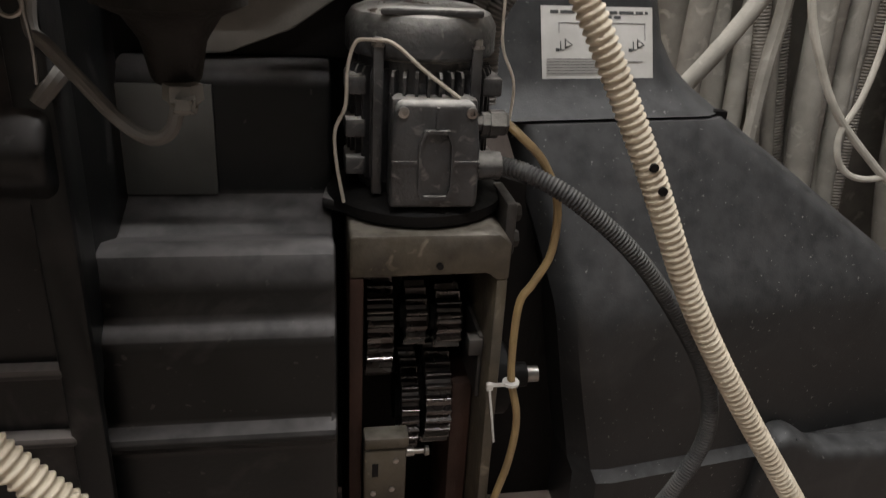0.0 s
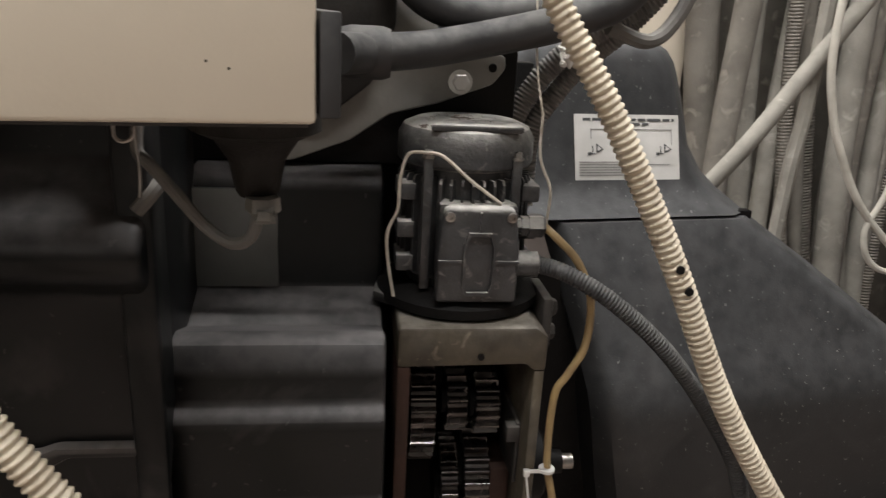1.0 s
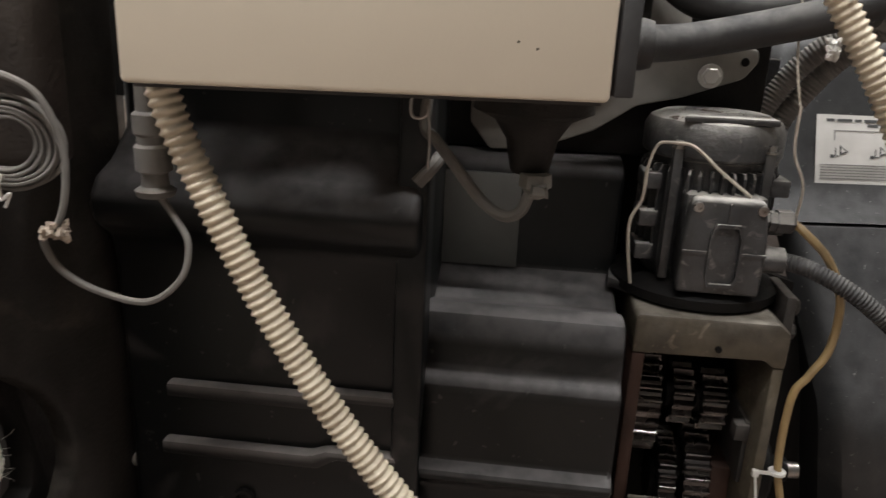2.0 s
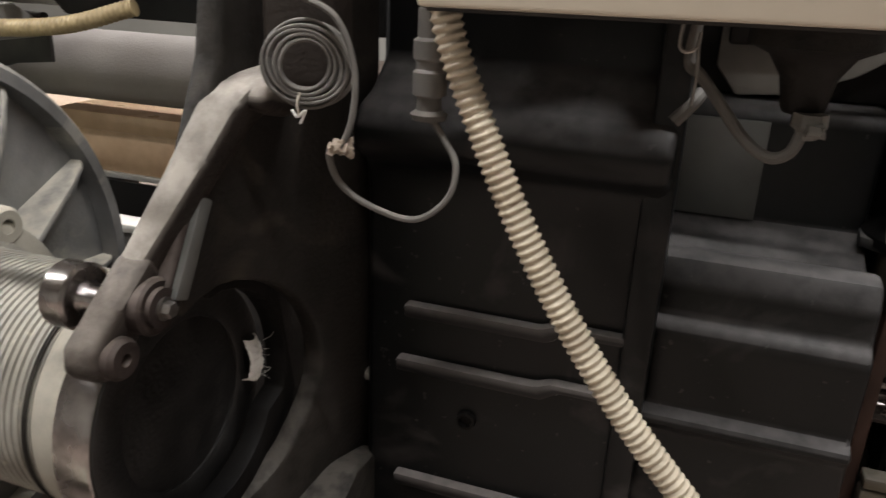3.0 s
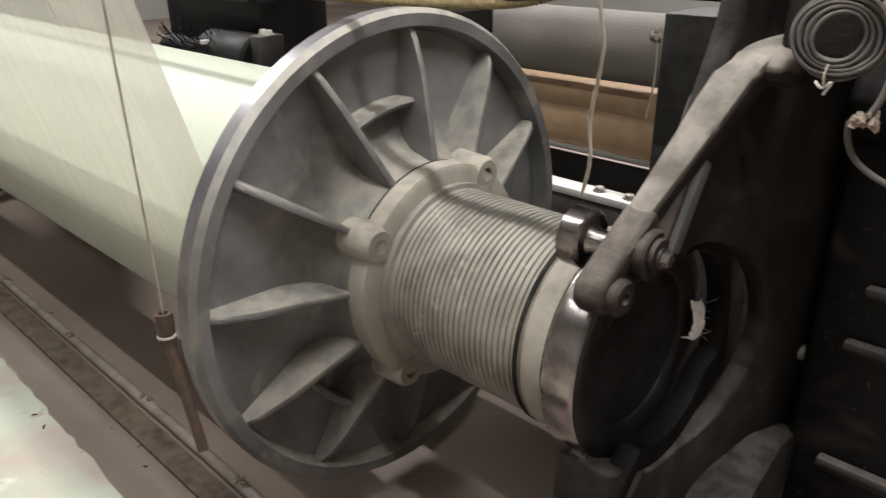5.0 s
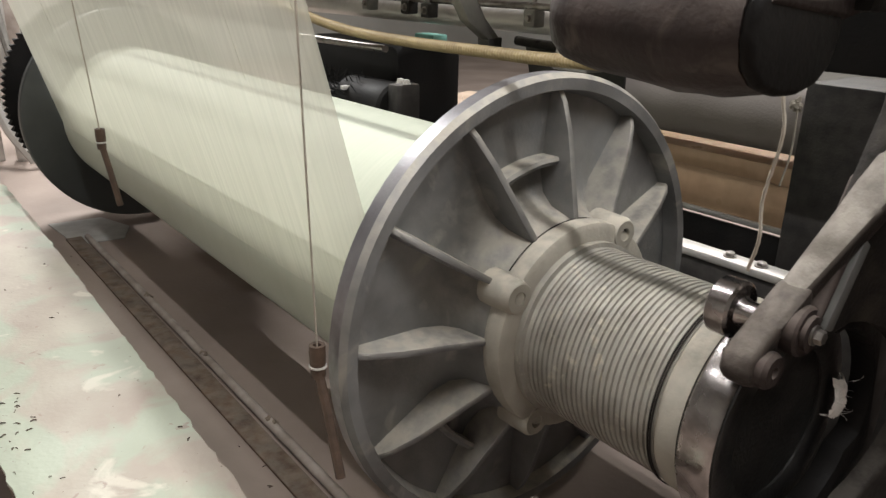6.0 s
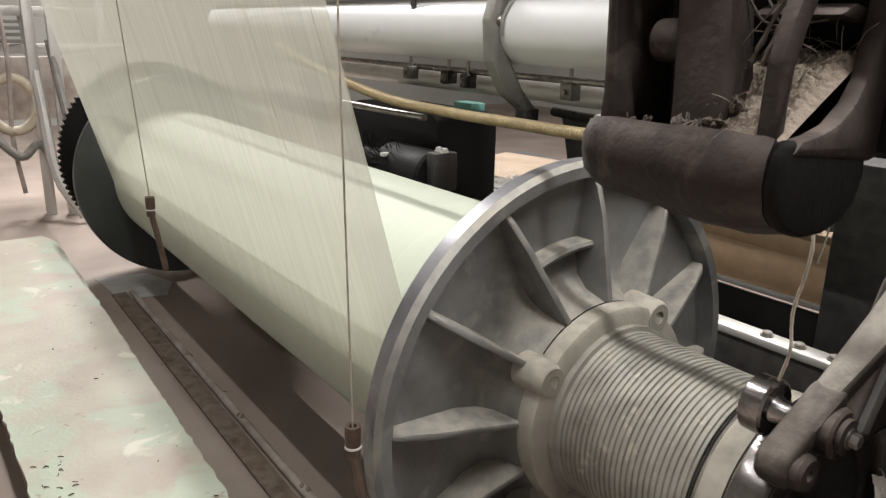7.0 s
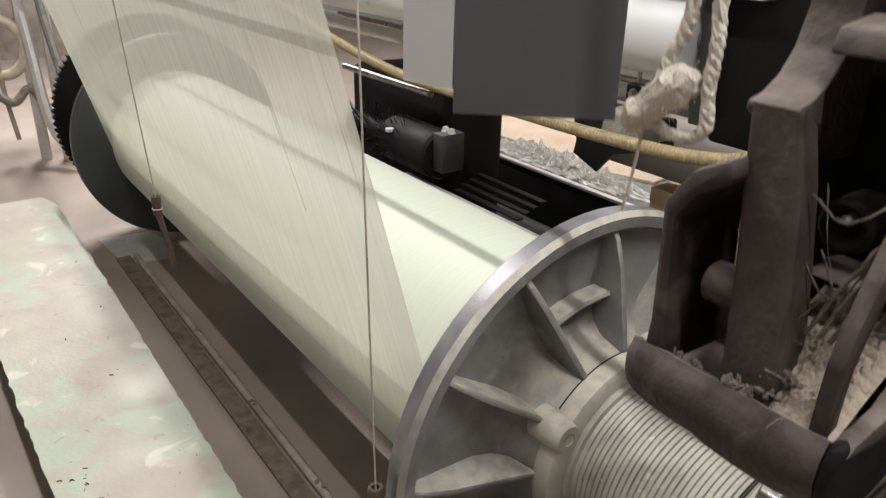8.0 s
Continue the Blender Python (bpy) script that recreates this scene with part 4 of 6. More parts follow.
def limit_switch():
    s = thing("limit_switch", (0.08, 0.735, 0.33), "small beige limit switch with a steel plunger", "switch")
    part("body", box((0.054, 0.715, 0.325), (0.108, 0.7405, 0.412), 0.004), "gearbox_paint", s, "beige switch housing")
    part("cap", box((0.054, 0.712, 0.416), (0.110, 0.7405, 0.432), 0.003), "gearbox_paint", s)
    part("slot", box((0.064, 0.7136, 0.372), (0.072, 0.7155, 0.392)), "oil_shade_black", s)
    for x, z in ((0.066, 0.345), (0.090, 0.350), (0.094, 0.395)):
        part("screw", turned([(0.7155, 0.004), (0.713, 0.0035), (0.7125, 0.0)], (x, 0, z), "y", 12), "steel", s)
    part("plunger", turned([(0.108, 0.006), (0.118, 0.006), (0.119, 0.0035), (0.132, 0.0035), (0.133, 0.007), (0.138, 0.006), (0.139, 0.0)], (0, 0.728, 0.398), "x", 16), "steel", s)
    part("wire", tube([(0.06, 0.73, 0.326), (0.045, 0.715, 0.29), (0.04, 0.71, 0.24), (0.05, 0.72, 0.18)], 0.004, 8, 6), "yellow_cable", s)
    return s


limit_switch()


def motor():
    m = thing("electric_motor", (MX, MY, 0.694), "dusty grey finned electric motor standing on the gearbox", "motor")
    c = (MX, MY, 0)
    part("base_flange", turned([(0.695, 0.06), (0.695, 0.106), (0.700, 0.112), (0.712, 0.112), (0.716, 0.106), (0.724, 0.09), (0.724, 0.05)], c, "z", 56), "oil_shade_black", m, "black oily base flange")
    part("tip", prism([(-0.02 + MX - 0.098, MY - 0.03), (MX - 0.108, MY + 0.05), (MX - 0.07, MY - 0.07)], "z", 0.694, 0.708, 0.002), "rubber", m)
    part("body", turned([(0.718, 0.070), (0.730, 0.074), (0.88, 0.074), (0.885, 0.070), (0.885, 0.0)], c, "z", 48), "motor_grey", m)
    n = 40
    for i in range(n):
        a = 2 * math.pi * i / n
        ca, sa = math.cos(a), math.sin(a)
        bm = bmesh.new()
        top = 0.872
        pr = [(0.070, 0.735), (0.086, 0.742), (0.088, 0.75), (0.088, top - 0.006), (0.085, top), (0.070, top)]
        vs = []
        for w in (-0.0017, 0.0017):
            vs.append([bm.verts.new((MX + r * ca - w * sa, MY + r * sa + w * ca, z)) for r, z in pr])
        bm.faces.new(vs[0])
        bm.faces.new(vs[1][::-1])
        for k in range(len(pr)):
            j = (k + 1) % len(pr)
            bm.faces.new((vs[0][k], vs[1][k], vs[1][j], vs[0][j]))
        part("fin", bm, "motor_grey", m, smooth=False)
    cap = part("fan_cowl", turned([(0.884, 0.06), (0.884, 0.086), (0.888, 0.089), (0.918, 0.089), (0.930, 0.082), (0.937, 0.066), (0.939, 0.030), (0.937, 0.0)], c, "z", 56), "motor_grey", m, "dust-caked fan cowl")
    part("cowl_lip", prism([(MX - 0.055, MY - 0.075), (MX + 0.06, MY - 0.078), (MX + 0.055, MY - 0.045), (MX - 0.04, MY - 0.04)], "z", 0.931, 0.9395, 0.003), "motor_grey", cap)
    part("dust", lint_pad(Matrix.Translation((MX - 0.01, MY - 0.01, 0.9365)), 0.055, 0.045, 0.0045, 12), "lint_dark", cap, "crust of lint")
    for a in (-128, -52, 45, 135):
        x, y = MX + 0.090 * math.cos(radians(a)), MY + 0.090 * math.sin(radians(a))
        lug = part("corner_lug", box((x - 0.006, y - 0.006, 0.728), (x + 0.006, y + 0.006, 0.898), 0.002), "motor_grey", m)
        part("lug_bolt", hexbolt((x, y, 0.898), "z", 0.006, 0.010), "steel", lug)
    for x in (0.046, 0.205):
        for z in (0.745, 0.79, 0.84):
            part("side_lug", box((x - 0.012, MY - 0.055, z), (x + 0.012, MY + 0.0, z + 0.022), 0.003), "motor_grey", m)
    tb = part("terminal_box", box((0.083, 0.772, 0.722), (0.182, 0.815, 0.846), 0.006), "motor_grey", m, "cast terminal box")
    lid = [(0.081, 0.722), (0.184, 0.722), (0.184, 0.79), (0.178, 0.838), (0.172, 0.846), (0.092, 0.846), (0.086, 0.838), (0.081, 0.79)]
    part("lid", prism(lid, "y", 0.755, 0.774, 0.006, seg=3), "motor_grey", tb, "screwed-on lid")
    oct_ = [(0.117, 0.734), (0.149, 0.734), (0.153, 0.745), (0.153, 0.800), (0.147, 0.815), (0.119, 0.815), (0.113, 0.800), (0.113, 0.745)]
    inner = [(0.133 + (x - 0.133) * 0.84, 0.775 + (z - 0.775) * 0.9) for x, z in oct_]
    bm = bmesh.new()
    o1 = [bm.verts.new((x, 0.7555, z)) for x, z in oct_]
    o2 = [bm.verts.new((x, 0.7495, z)) for x, z in oct_]
    i2 = [bm.verts.new((x, 0.7495, z)) for x, z in inner]
    i1 = [bm.verts.new((x, 0.7565, z)) for x, z in inner]
    for p, q in ((o1, o2), (o2, i2), (i2, i1)):
        for k in range(8):
            j = (k + 1) % 8
            bm.faces.new((p[k], p[j], q[j], q[k]))
    bm.faces.new(i1)
    part("name_field", bm, "motor_grey", tb, "raised eight-sided frame", smooth=False)
    part("ridge", box((0.1315, 0.7525, 0.815), (0.1345, 0.7558, 0.840)), "motor_grey", tb)
    for x0, x1 in ((0.083, 0.112), (0.154, 0.183)):
        part("ridge", box((x0, 0.7525, 0.776), (x1, 0.7558, 0.779)), "motor_grey", tb)
    for x in (0.095, 0.171):
        part("screw", turned([(0.7555, 0.0065), (0.7525, 0.006), (0.752, 0.003), (0.7545, 0.0025), (0.7545, 0.0)], (x, 0, 0.834), "y", 16), "steel", tb)
    part("gland", turned([(0.182, 0.010), (0.190, 0.010), (0.190, 0.013), (0.199, 0.013), (0.199, 0.0155), (0.217, 0.0155), (0.221, 0.012), (0.221, 0.0)], (0, 0.79, 0.815), "x", 6), "motor_grey", tb, "grey cable gland")
    part("gland", turned([(0.182, 0.014), (0.186, 0.0175), (0.214, 0.0165), (0.216, 0.012), (0.216, 0.0)], (0, 0.785, 0.765), "x", 28), "motor_grey", tb, "grey cable gland")
    return m


motor()


def cable(name, pts, r, mat, label, cat="cable", ribs=0.0, seg=10, group="", depth=0.12):
    b = Vector(min(pts, key=lambda p: p[2]))
    return single(name, tube(pts, r, seg, 10, ribs, depth), mat, b, label, cat, group)


cable("motor_conduit", [(0.214, 0.785, 0.765), (0.245, 0.76, 0.762), (0.30, 0.735, 0.735), (0.375, 0.72, 0.672), (0.447, 0.72, 0.583), (0.503, 0.72, 0.49), (0.520, 0.72, 0.40), (0.49, 0.73, 0.29), (0.44, 0.76, 0.16), (0.42, 0.79, FLOOR + 0.02)],
      0.0115, "conduit", "dark grey corrugated conduit curving down from the motor", "conduit", 0.0048, 14)
cable("motor_cable", [(0.22, 0.79, 0.815), (0.236, 0.775, 0.802), (0.262, 0.765, 0.775), (0.283, 0.76, 0.726), (0.283, 0.76, 0.662), (0.262, 0.755, 0.622), (0.246, 0.752, 0.592), (0.243, 0.745, 0.50), (0.256, 0.742, 0.43), (0.250, 0.74, 0.36), (0.232, 0.74, 0.28), (0.22, 0.74, 0.17), (0.225, 0.735, FLOOR + 0.01)],
      0.0052, "yellow_cable", "grimy yellow-brown cable tied beside the gearbox")
tie = thing("cable_tie", (0.235, 0.735, 0.48), "white cable tie with a long loose tail", "cable tie")
part("loop", turned([(-0.002, 0.0095), (-0.002, 0.011), (0.002, 0.011), (0.002, 0.0095)], (0.243, 0.742, 0.487), "z", 20), "white_plastic", tie)
part("strap", box((0.212, 0.7375, 0.484), (0.244, 0.7395, 0.489)), "white_plastic", tie)
part("head", box((0.210, 0.7345, 0.480), (0.2185, 0.741, 0.490), 0.001), "white_plastic", tie)
part("tail", tube([(0.214, 0.735, 0.482), (0.217, 0.725, 0.45), (0.222, 0.722, 0.41)], 0.0016, 6, 6), "white_plastic", tie)

string = thing("string", (0.04, 0.80, 0.70), "dirty string wound round the motor", "string")
part("left_strand", tube([(0.062, 0.792, 0.905), (0.045, 0.80, 0.900), (0.036, 0.80, 0.87), (0.034, 0.80, 0.83), (0.022, 0.80, 0.80), (0.024, 0.80, 0.76), (0.032, 0.80, 0.714)], 0.0022, 6, 8), "string", string)
part("front_strand", tube([(0.062, 0.790, 0.905), (0.085, 0.778, 0.903), (0.12, 0.772, 0.875), (0.16, 0.775, 0.846)], 0.0024, 6, 8), "string", string)
part("right_strand", tube([(0.214, 0.82, 0.955), (0.213, 0.81, 0.90), (0.227, 0.80, 0.86), (0.226, 0.80, 0.815)], 0.0018, 6, 8), "string", string)
part("tall_strand", tube([(0.214, 0.82, 0.95), (0.205, 0.84, 1.02), (0.20, 0.86, 1.15)], 0.0015, 6, 8), "string", string)


# ---- corrugated suction hoses ----
def suction_hose(pts, holes=()):
    h = thing("suction_hose", min(pts, key=lambda p: p[2]), "cream corrugated plastic suction hose, yellowed and scuffed", "hose", "suction hoses")
    part("corrugated_tube", tube(pts, 0.0158, 20, 10, 0.0088, 0.18), "hose", h)
    for p in holes:
        part("burn_hole", turned([(0.0, 0.0055), (-0.003, 0.005), (-0.0035, 0.0)], p, "y", 10), "oil_shade_black", h)
    return h


suction_hose([(0.155, 0.71, 1.16), (0.184, 0.70, 1.09), (0.262, 0.69, 0.965), (0.355, 0.69, 0.797), (0.444, 0.69, 0.620), (0.545, 0.69, 0.463), (0.655, 0.69, 0.308), (0.76, 0.69, 0.16), (0.82, 0.69, FLOOR + 0.016)],
             holes=((0.356, 0.6755, 0.797), (0.371, 0.6755, 0.770)))
suction_hose([(-0.452, 0.50, 1.02), (-0.447, 0.49, 0.964), (-0.410, 0.49, 0.873), (-0.358, 0.49, 0.768), (-0.295, 0.49, 0.664), (-0.225, 0.49, 0.570), (-0.150, 0.49, 0.484), (-0.05, 0.49, 0.36), (0.03, 0.49, 0.20), (0.05, 0.49, FLOOR + 0.016)])


# ---- control box and what hangs under it ----
def control_box():
    c = thing("control_box", (-0.25, 0.53, 0.98), "cream sheet-metal control box with chipped paint", "control box")
    fl = [(-0.458, 0.435), (-0.053, 0.492), (-0.075, 0.655), (-0.480, 0.60)]
    part("cabinet", prism(fl, "z", 0.979, 1.42, 0.005), "cream_paint", c)
    part("gasket", prism([(-0.0505, 0.4925), (-0.034, 0.496), (-0.058, 0.655), (-0.0725, 0.652)], "z", 0.984, 1.066, 0.002), "rubber", c, "black rubber edge strip")
    part("bottom_lip", prism([(-0.452, 0.447), (-0.060, 0.502), (-0.072, 0.59), (-0.465, 0.54)], "z", 0.9755, 0.9785), "dark_metal", c)
    for x, z in ((-0.134, 1.026), (-0.118, 1.021)):
        y = 0.4355 + (x + 0.458) * 0.1407
        part("paint_chip", turned([(-0.0002, 0.0016), (-0.0006, 0.0011), (-0.0006, 0.0)], (x, y, z), "y", 7), "gearbox_paint", c)
    return c


control_box()


def under_fitting():
    f = thing("valve_fitting", (-0.11, 0.60, 0.87), "dusty brown funnel-shaped fitting with a bolt end", "fitting")
    part("funnel", turned([(0.972, 0.060), (0.955, 0.062), (0.945, 0.040), (0.925, 0.027), (0.895, 0.021), (0.890, 0.018), (0.890, 0.0)], (-0.115, 0.62, 0), "z", 28), "cast_dark", f)
    part("nut", turned([(0.893, 0.016), (0.880, 0.017), (0.876, 0.012), (0.868, 0.010), (0.866, 0.0)], (-0.108, 0.60, 0), "z", 6), "cast_grey", f)
    part("clip", lumps(box((-0.113, 0.575, 0.874), (-0.096, 0.590, 0.884), 0.003), random.Random(4), 0.0025), "cast_grey", f)
    return f


under_fitting()
cable("drain_cable", [(-0.226, 0.64, 0.97), (-0.228, 0.63, 0.93), (-0.214, 0.62, 0.917), (-0.192, 0.615, 0.892), (-0.165, 0.61, 0.861), (-0.140, 0.605, 0.845), (-0.121, 0.60, 0.852), (-0.112, 0.60, 0.876)], 0.0062, "grey_cable", "grey sagging cable under the control box")
hook = thing("wire_hook", (-0.228, 0.60, 0.93), "small bent bright wire hook", "hook")
part("bend", tube([(-0.238, 0.60, 0.975), (-0.239, 0.60, 0.948), (-0.231, 0.60, 0.942), (-0.222, 0.60, 0.948), (-0.221, 0.60, 0.962)], 0.0018, 6, 6), "steel", hook)
part("stem", tube([(-0.222, 0.60, 0.955), (-0.219, 0.60, 0.92), (-0.220, 0.60, 0.89)], 0.0018, 6, 6), "steel", hook)
cable("angle_fitting", [(-0.236, 0.64, 0.865), (-0.220, 0.645, 0.884), (-0.212, 0.66, 0.895)], 0.008, "grey_cable", "small grey elbow fitting on the cover", "fitting")


def frame_casting():
    f = thing("frame_casting", (0.0, 0.94, 0.86), "pale dusty cast frame arm with a hexagon bolt", "casting")
    pts = [(-0.20, 1.20), (-0.20, 0.900), (-0.17, 0.862), (-0.102, 0.868), (-0.026, 0.897), (0.027, 0.934), (0.09, 0.950), (0.164, 0.978), (0.180, 1.000), (0.178, 1.016), (0.09, 1.030), (0.06, 1.20)]
    part("arm", prism(pts, "y", 0.905, 0.919, 0.004), "cast_grey", f)
    part("web", prism([(-0.19, 1.19), (-0.19, 0.93), (-0.05, 0.935), (0.0, 0.975), (0.03, 1.05), (0.03, 1.19)], "y", 0.880, 0.9045, 0.006), "cast_dark", f)
    part("hex_bolt", hexbolt((0.119, 0.904, 0.980), "y", 0.012, -0.012), "bright_steel", f)
    part("hole", turned([(0.9045, 0.006), (0.903, 0.005), (0.903, 0.0)], (0.162, 0, 1.000), "y", 12), "oil_shade_black", f)
    return f


frame_casting()
cable("thick_cable", [(-0.042, 0.70, 1.022), (0.0, 0.78, 1.020), (0.07, 0.83, 1.025), (0.169, 0.84, 1.046), (0.239, 0.83, 1.066), (0.31, 0.83, 1.10), (0.36, 0.85, 1.18)], 0.0225, "rubber", "thick black rubber power cable", "cable", group="power cables", seg=16)
cable("thick_cable", [(0.02, 0.86, 1.12), (0.08, 0.86, 1.075), (0.16, 0.87, 1.068), (0.25, 0.87, 1.09), (0.33, 0.88, 1.16)], 0.022, "rubber", "thick black rubber power cable", "cable", group="power cables", seg=16)
collar_ = single("cable_collar", turned([(-0.060, 0.026), (-0.045, 0.030), (-0.01, 0.030), (0.0, 0.027), (0.0, 0.02)], (0.018, 0.775, 1.02), "x", 28), "rubber", (0.0, 0.775, 0.99), "black ribbed cable gland collar", "gland")
cable("ribbed_conduit", [(0.196, 0.95, 0.80), (0.198, 0.95, 0.90), (0.225, 0.95, 0.965), (0.262, 0.94, 1.015), (0.31, 0.92, 1.055), (0.38, 0.90, 1.11), (0.42, 0.9, 1.2)], 0.0165, "grey_cable", "dusty ribbed conduit rising behind the motor", "conduit", 0.006, 14, "ribbed conduits")
cable("ribbed_conduit", [(0.232, 0.96, 0.80), (0.234, 0.96, 0.905), (0.265, 0.955, 0.965), (0.300, 0.945, 1.012), (0.345, 0.92, 1.06), (0.395, 0.90, 1.13), (0.41, 0.9, 1.2)], 0.0155, "grey_cable", "dusty ribbed conduit rising behind the motor", "conduit", 0.006, 14, "ribbed conduits")
cable("loose_cable", [(0.30, 0.86, 1.06), (0.36, 0.87, 1.045), (0.40, 0.88, 1.08), (0.43, 0.88, 1.16)], 0.010, "grey_cable", "grey looped cable above the hood")
single("zip_knot", fluff((0.228, 0.80, 1.015), (0.240, 0.81, 1.04), 12, 0.006, 2), "white_plastic", (0.234, 0.805, 1.01), "white torn cable tie on the conduits", "cable tie")


# ---- sensor cable, coil and plug beside the bracket ----
def sensor():
    s = thing("sensor_plug", (-0.466, 0.50, 0.865), "dusty grey round plug connector hanging on a cable", "connector")
    part("body", turned([(0.868, 0.006), (0.868, 0.017), (0.874, 0.019), (0.878, 0.013), (0.890, 0.012), (0.893, 0.017), (0.915, 0.017), (0.918, 0.014), (0.925, 0.014), (0.928, 0.017), (0.945, 0.017), (0.948, 0.013), (0.975, 0.013), (0.976, 0.0)], (-0.466, 0.50, 0), "z", 20), "grey_cable", s)
    part("lead", tube([(-0.466, 0.50, 0.872), (-0.445, 0.492, 0.850), (-0.430, 0.485, 0.827), (-0.436, 0.478, 0.794), (-0.468, 0.472, 0.770), (-0.515, 0.466, 0.780), (-0.545, 0.458, 0.803), (-0.552, 0.45, 0.835), (-0.536, 0.447, 0.846), (-0.526, 0.45, 0.875), (-0.527, 0.455, 0.92), (-0.545, 0.452, 0.965), (-0.59, 0.45, 0.985)], 0.0034, 8, 8), "grey_cable", s)
    return s


sensor()


def coil():
    c = thing("cable_coil", (-0.598, 0.455, 0.868), "coil of grey cable tied to the bracket", "cable coil")
    rng = random.Random(6)
    for k in range(12):
        R = 0.0225 + 0.0018 * k
        pts = []
        wob, ph = rng.uniform(0.0, 0.0022), rng.uniform(0, 6.28)
        for i in range(25):
            a = 2 * math.pi * i / 24
            pts.append((-0.578 + (R + wob * math.sin(2 * a + ph)) * math.cos(a), 0.452 + 0.004 * (k % 3) + 0.012 * math.cos(a), 0.918 + (R + wob * math.sin(2 * a + ph)) * math.sin(a)))
        part("winding", tube(pts, 0.0021, 8, 3), "grey_cable", c)
    part("tie_knot", tube([(-0.590, 0.446, 0.874), (-0.582, 0.442, 0.869), (-0.574, 0.444, 0.875), (-0.580, 0.444, 0.862)], 0.0016, 6, 6), "white_plastic", c, "white knotted thread")
    part("binding", tube([(-0.580, 0.442, 0.870), (-0.581, 0.440, 0.882), (-0.581, 0.446, 0.892)], 0.0014, 6, 4), "string", c)
    return c


coil()
single("wire_tie", fluff((-0.548, 0.440, 0.838), (-0.528, 0.452, 0.850), 16, 0.006, 9), "lint", (-0.538, 0.447, 0.832), "twisted pale thread tie on the cable", "cable tie", kind="stuff")


# ---- behind the beam ----
def trough():
    t = thing("lint_trough", (-1.9, 1.0, FLOOR), "dark sheet-metal trough behind the beam with a pale rim", "trough")
    part("front_wall", box((-2.55, 0.900, FLOOR), (-0.72, 0.916, 0.500), 0.003), "dark_metal", t)
    # Bed and back wall: added black sheets standing in for the shaded gap.
    part("bed", box((-1.80, 0.9165, 0.38), (-0.72, 1.24, 0.39), 0.002), "oil_shade_black", t)
    part("back_wall", box((-1.80, 1.2405, FLOOR), (-0.72, 1.2505, 0.476), 0.002), "oil_shade_black", t)
    part("rim_rail", box((-2.55, 0.894, 0.5005), (-0.72, 0.945, 0.518), 0.004), "bright_steel", t, "pale steel rim rail")
    for x in (-1.05, -0.98, -1.12):
        part("rail_bolt", hexbolt((x, 0.92, 0.518), "z", 0.010, 0.010), "steel", t)
    return t


trough()
single("lint_heap", lint_pad(Matrix.Translation((-2.33, 1.485, 0.502)), 0.42, 0.07, 0.055, 21, 160, 150, 3.5), "white_lint", (-2.33, 1.48, 0.5), "heap of white cotton lint along the trough", "lint", kind="stuff")


def cloth_table():
    t = thing("work_table", (-1.9, 1.5, FLOOR), "wooden board table edge behind the loom beam", "table")
    part("top_board", box((-1.75, 1.258, 0.5945), (-0.72, 1.75, 0.640), 0.003), "wood", t, "varnished light wood board")
    part("front_board", box((-1.75, 1.262, 0.492), (-0.72, 1.2795, 0.594), 0.002), "wood", t)
    part("edge_strip", box((-1.75, 1.255, 0.478), (-0.72, 1.279, 0.4915), 0.001), "bright_steel", t)
    for x in (-1.7, -1.1):
        part("leg", box((x, 1.35, FLOOR), (x + 0.06, 1.41, 0.594), 0.003), "dark_metal", t)
    return t


cloth_table()
roll = thing("cloth_roll", (-2.1, 1.24, 0.66), "dark grey fabric roll lying behind the beam", "fabric roll")
part("fabric", turned([(-1.95, 0.0), (-1.95, 0.085), (-1.165, 0.085), (-1.165, 0.0)], (0, 1.305, 0.748), "x", 40), "dark_fabric", roll)
part("end_plate", prism([(1.19, FLOOR), (1.25, FLOOR), (1.25, 0.645), (1.39, 0.645), (1.39, 0.848), (1.19, 0.848)], "x", -1.16, -0.98, 0.006), "dark_metal", roll, "dark end bracket")
part("knot", fluff((-1.172, 1.165, 0.79), (-1.155, 1.18, 0.81), 10, 0.010, 31), "string", roll)
single("hanging_string", tube([(-1.16, 1.17, 0.80), (-1.155, 1.165, 0.70), (-1.165, 1.16, 0.62)], 0.0022, 6, 6), "string", (-1.16, 1.165, 0.62), "loose string hanging from the fabric roll", "string")
single("hanging_string", rough(tube([(-0.670, 0.200, 1.325), (-0.668, 0.180, 1.12), (-0.672, 0.168, 0.98), (-0.664, 0.166, 0.93), (-0.674, 0.170, 0.87), (-0.670, 0.168, 0.835), (-0.677, 0.170, 0.802)], 0.0017, 6, 12), 0.0007, 300), "string", (-0.676, 0.17, 0.802), "fuzzy grey string hanging over the collar", "string")


def top_roller():
    r = thing("top_roller", (-2.4, 1.0, 1.0), "large pale grey roller above the loom bed", "roller")
    part("barrel", turned([(-4.4, 0.0), (-4.4, 0.094), (-1.46, 0.094), (-1.46, 0.0)], (0, 1.0, 1.105), "x", 56), "white_roller_lit_sheet", r)
    part("journal", turned([(-1.46, 0.03), (-1.445, 0.03), (-1.445, 0.0)], (0, 1.0, 1.105), "x", 24), "steel", r)
    return r


top_roller()
side = thing("loom_frame", (-1.1, 1.0, 0.9), "black oily cast side frame carrying the pale roller", "machine frame")
part("plate", rough(prism([(-1.44, 0.93), (-1.40, 0.895), (-0.72, 0.895), (-0.72, 1.7), (-1.44, 1.7)], "y", 0.985, 1.03, 0.006), 0.001, 30), "oil_shade_black", side)
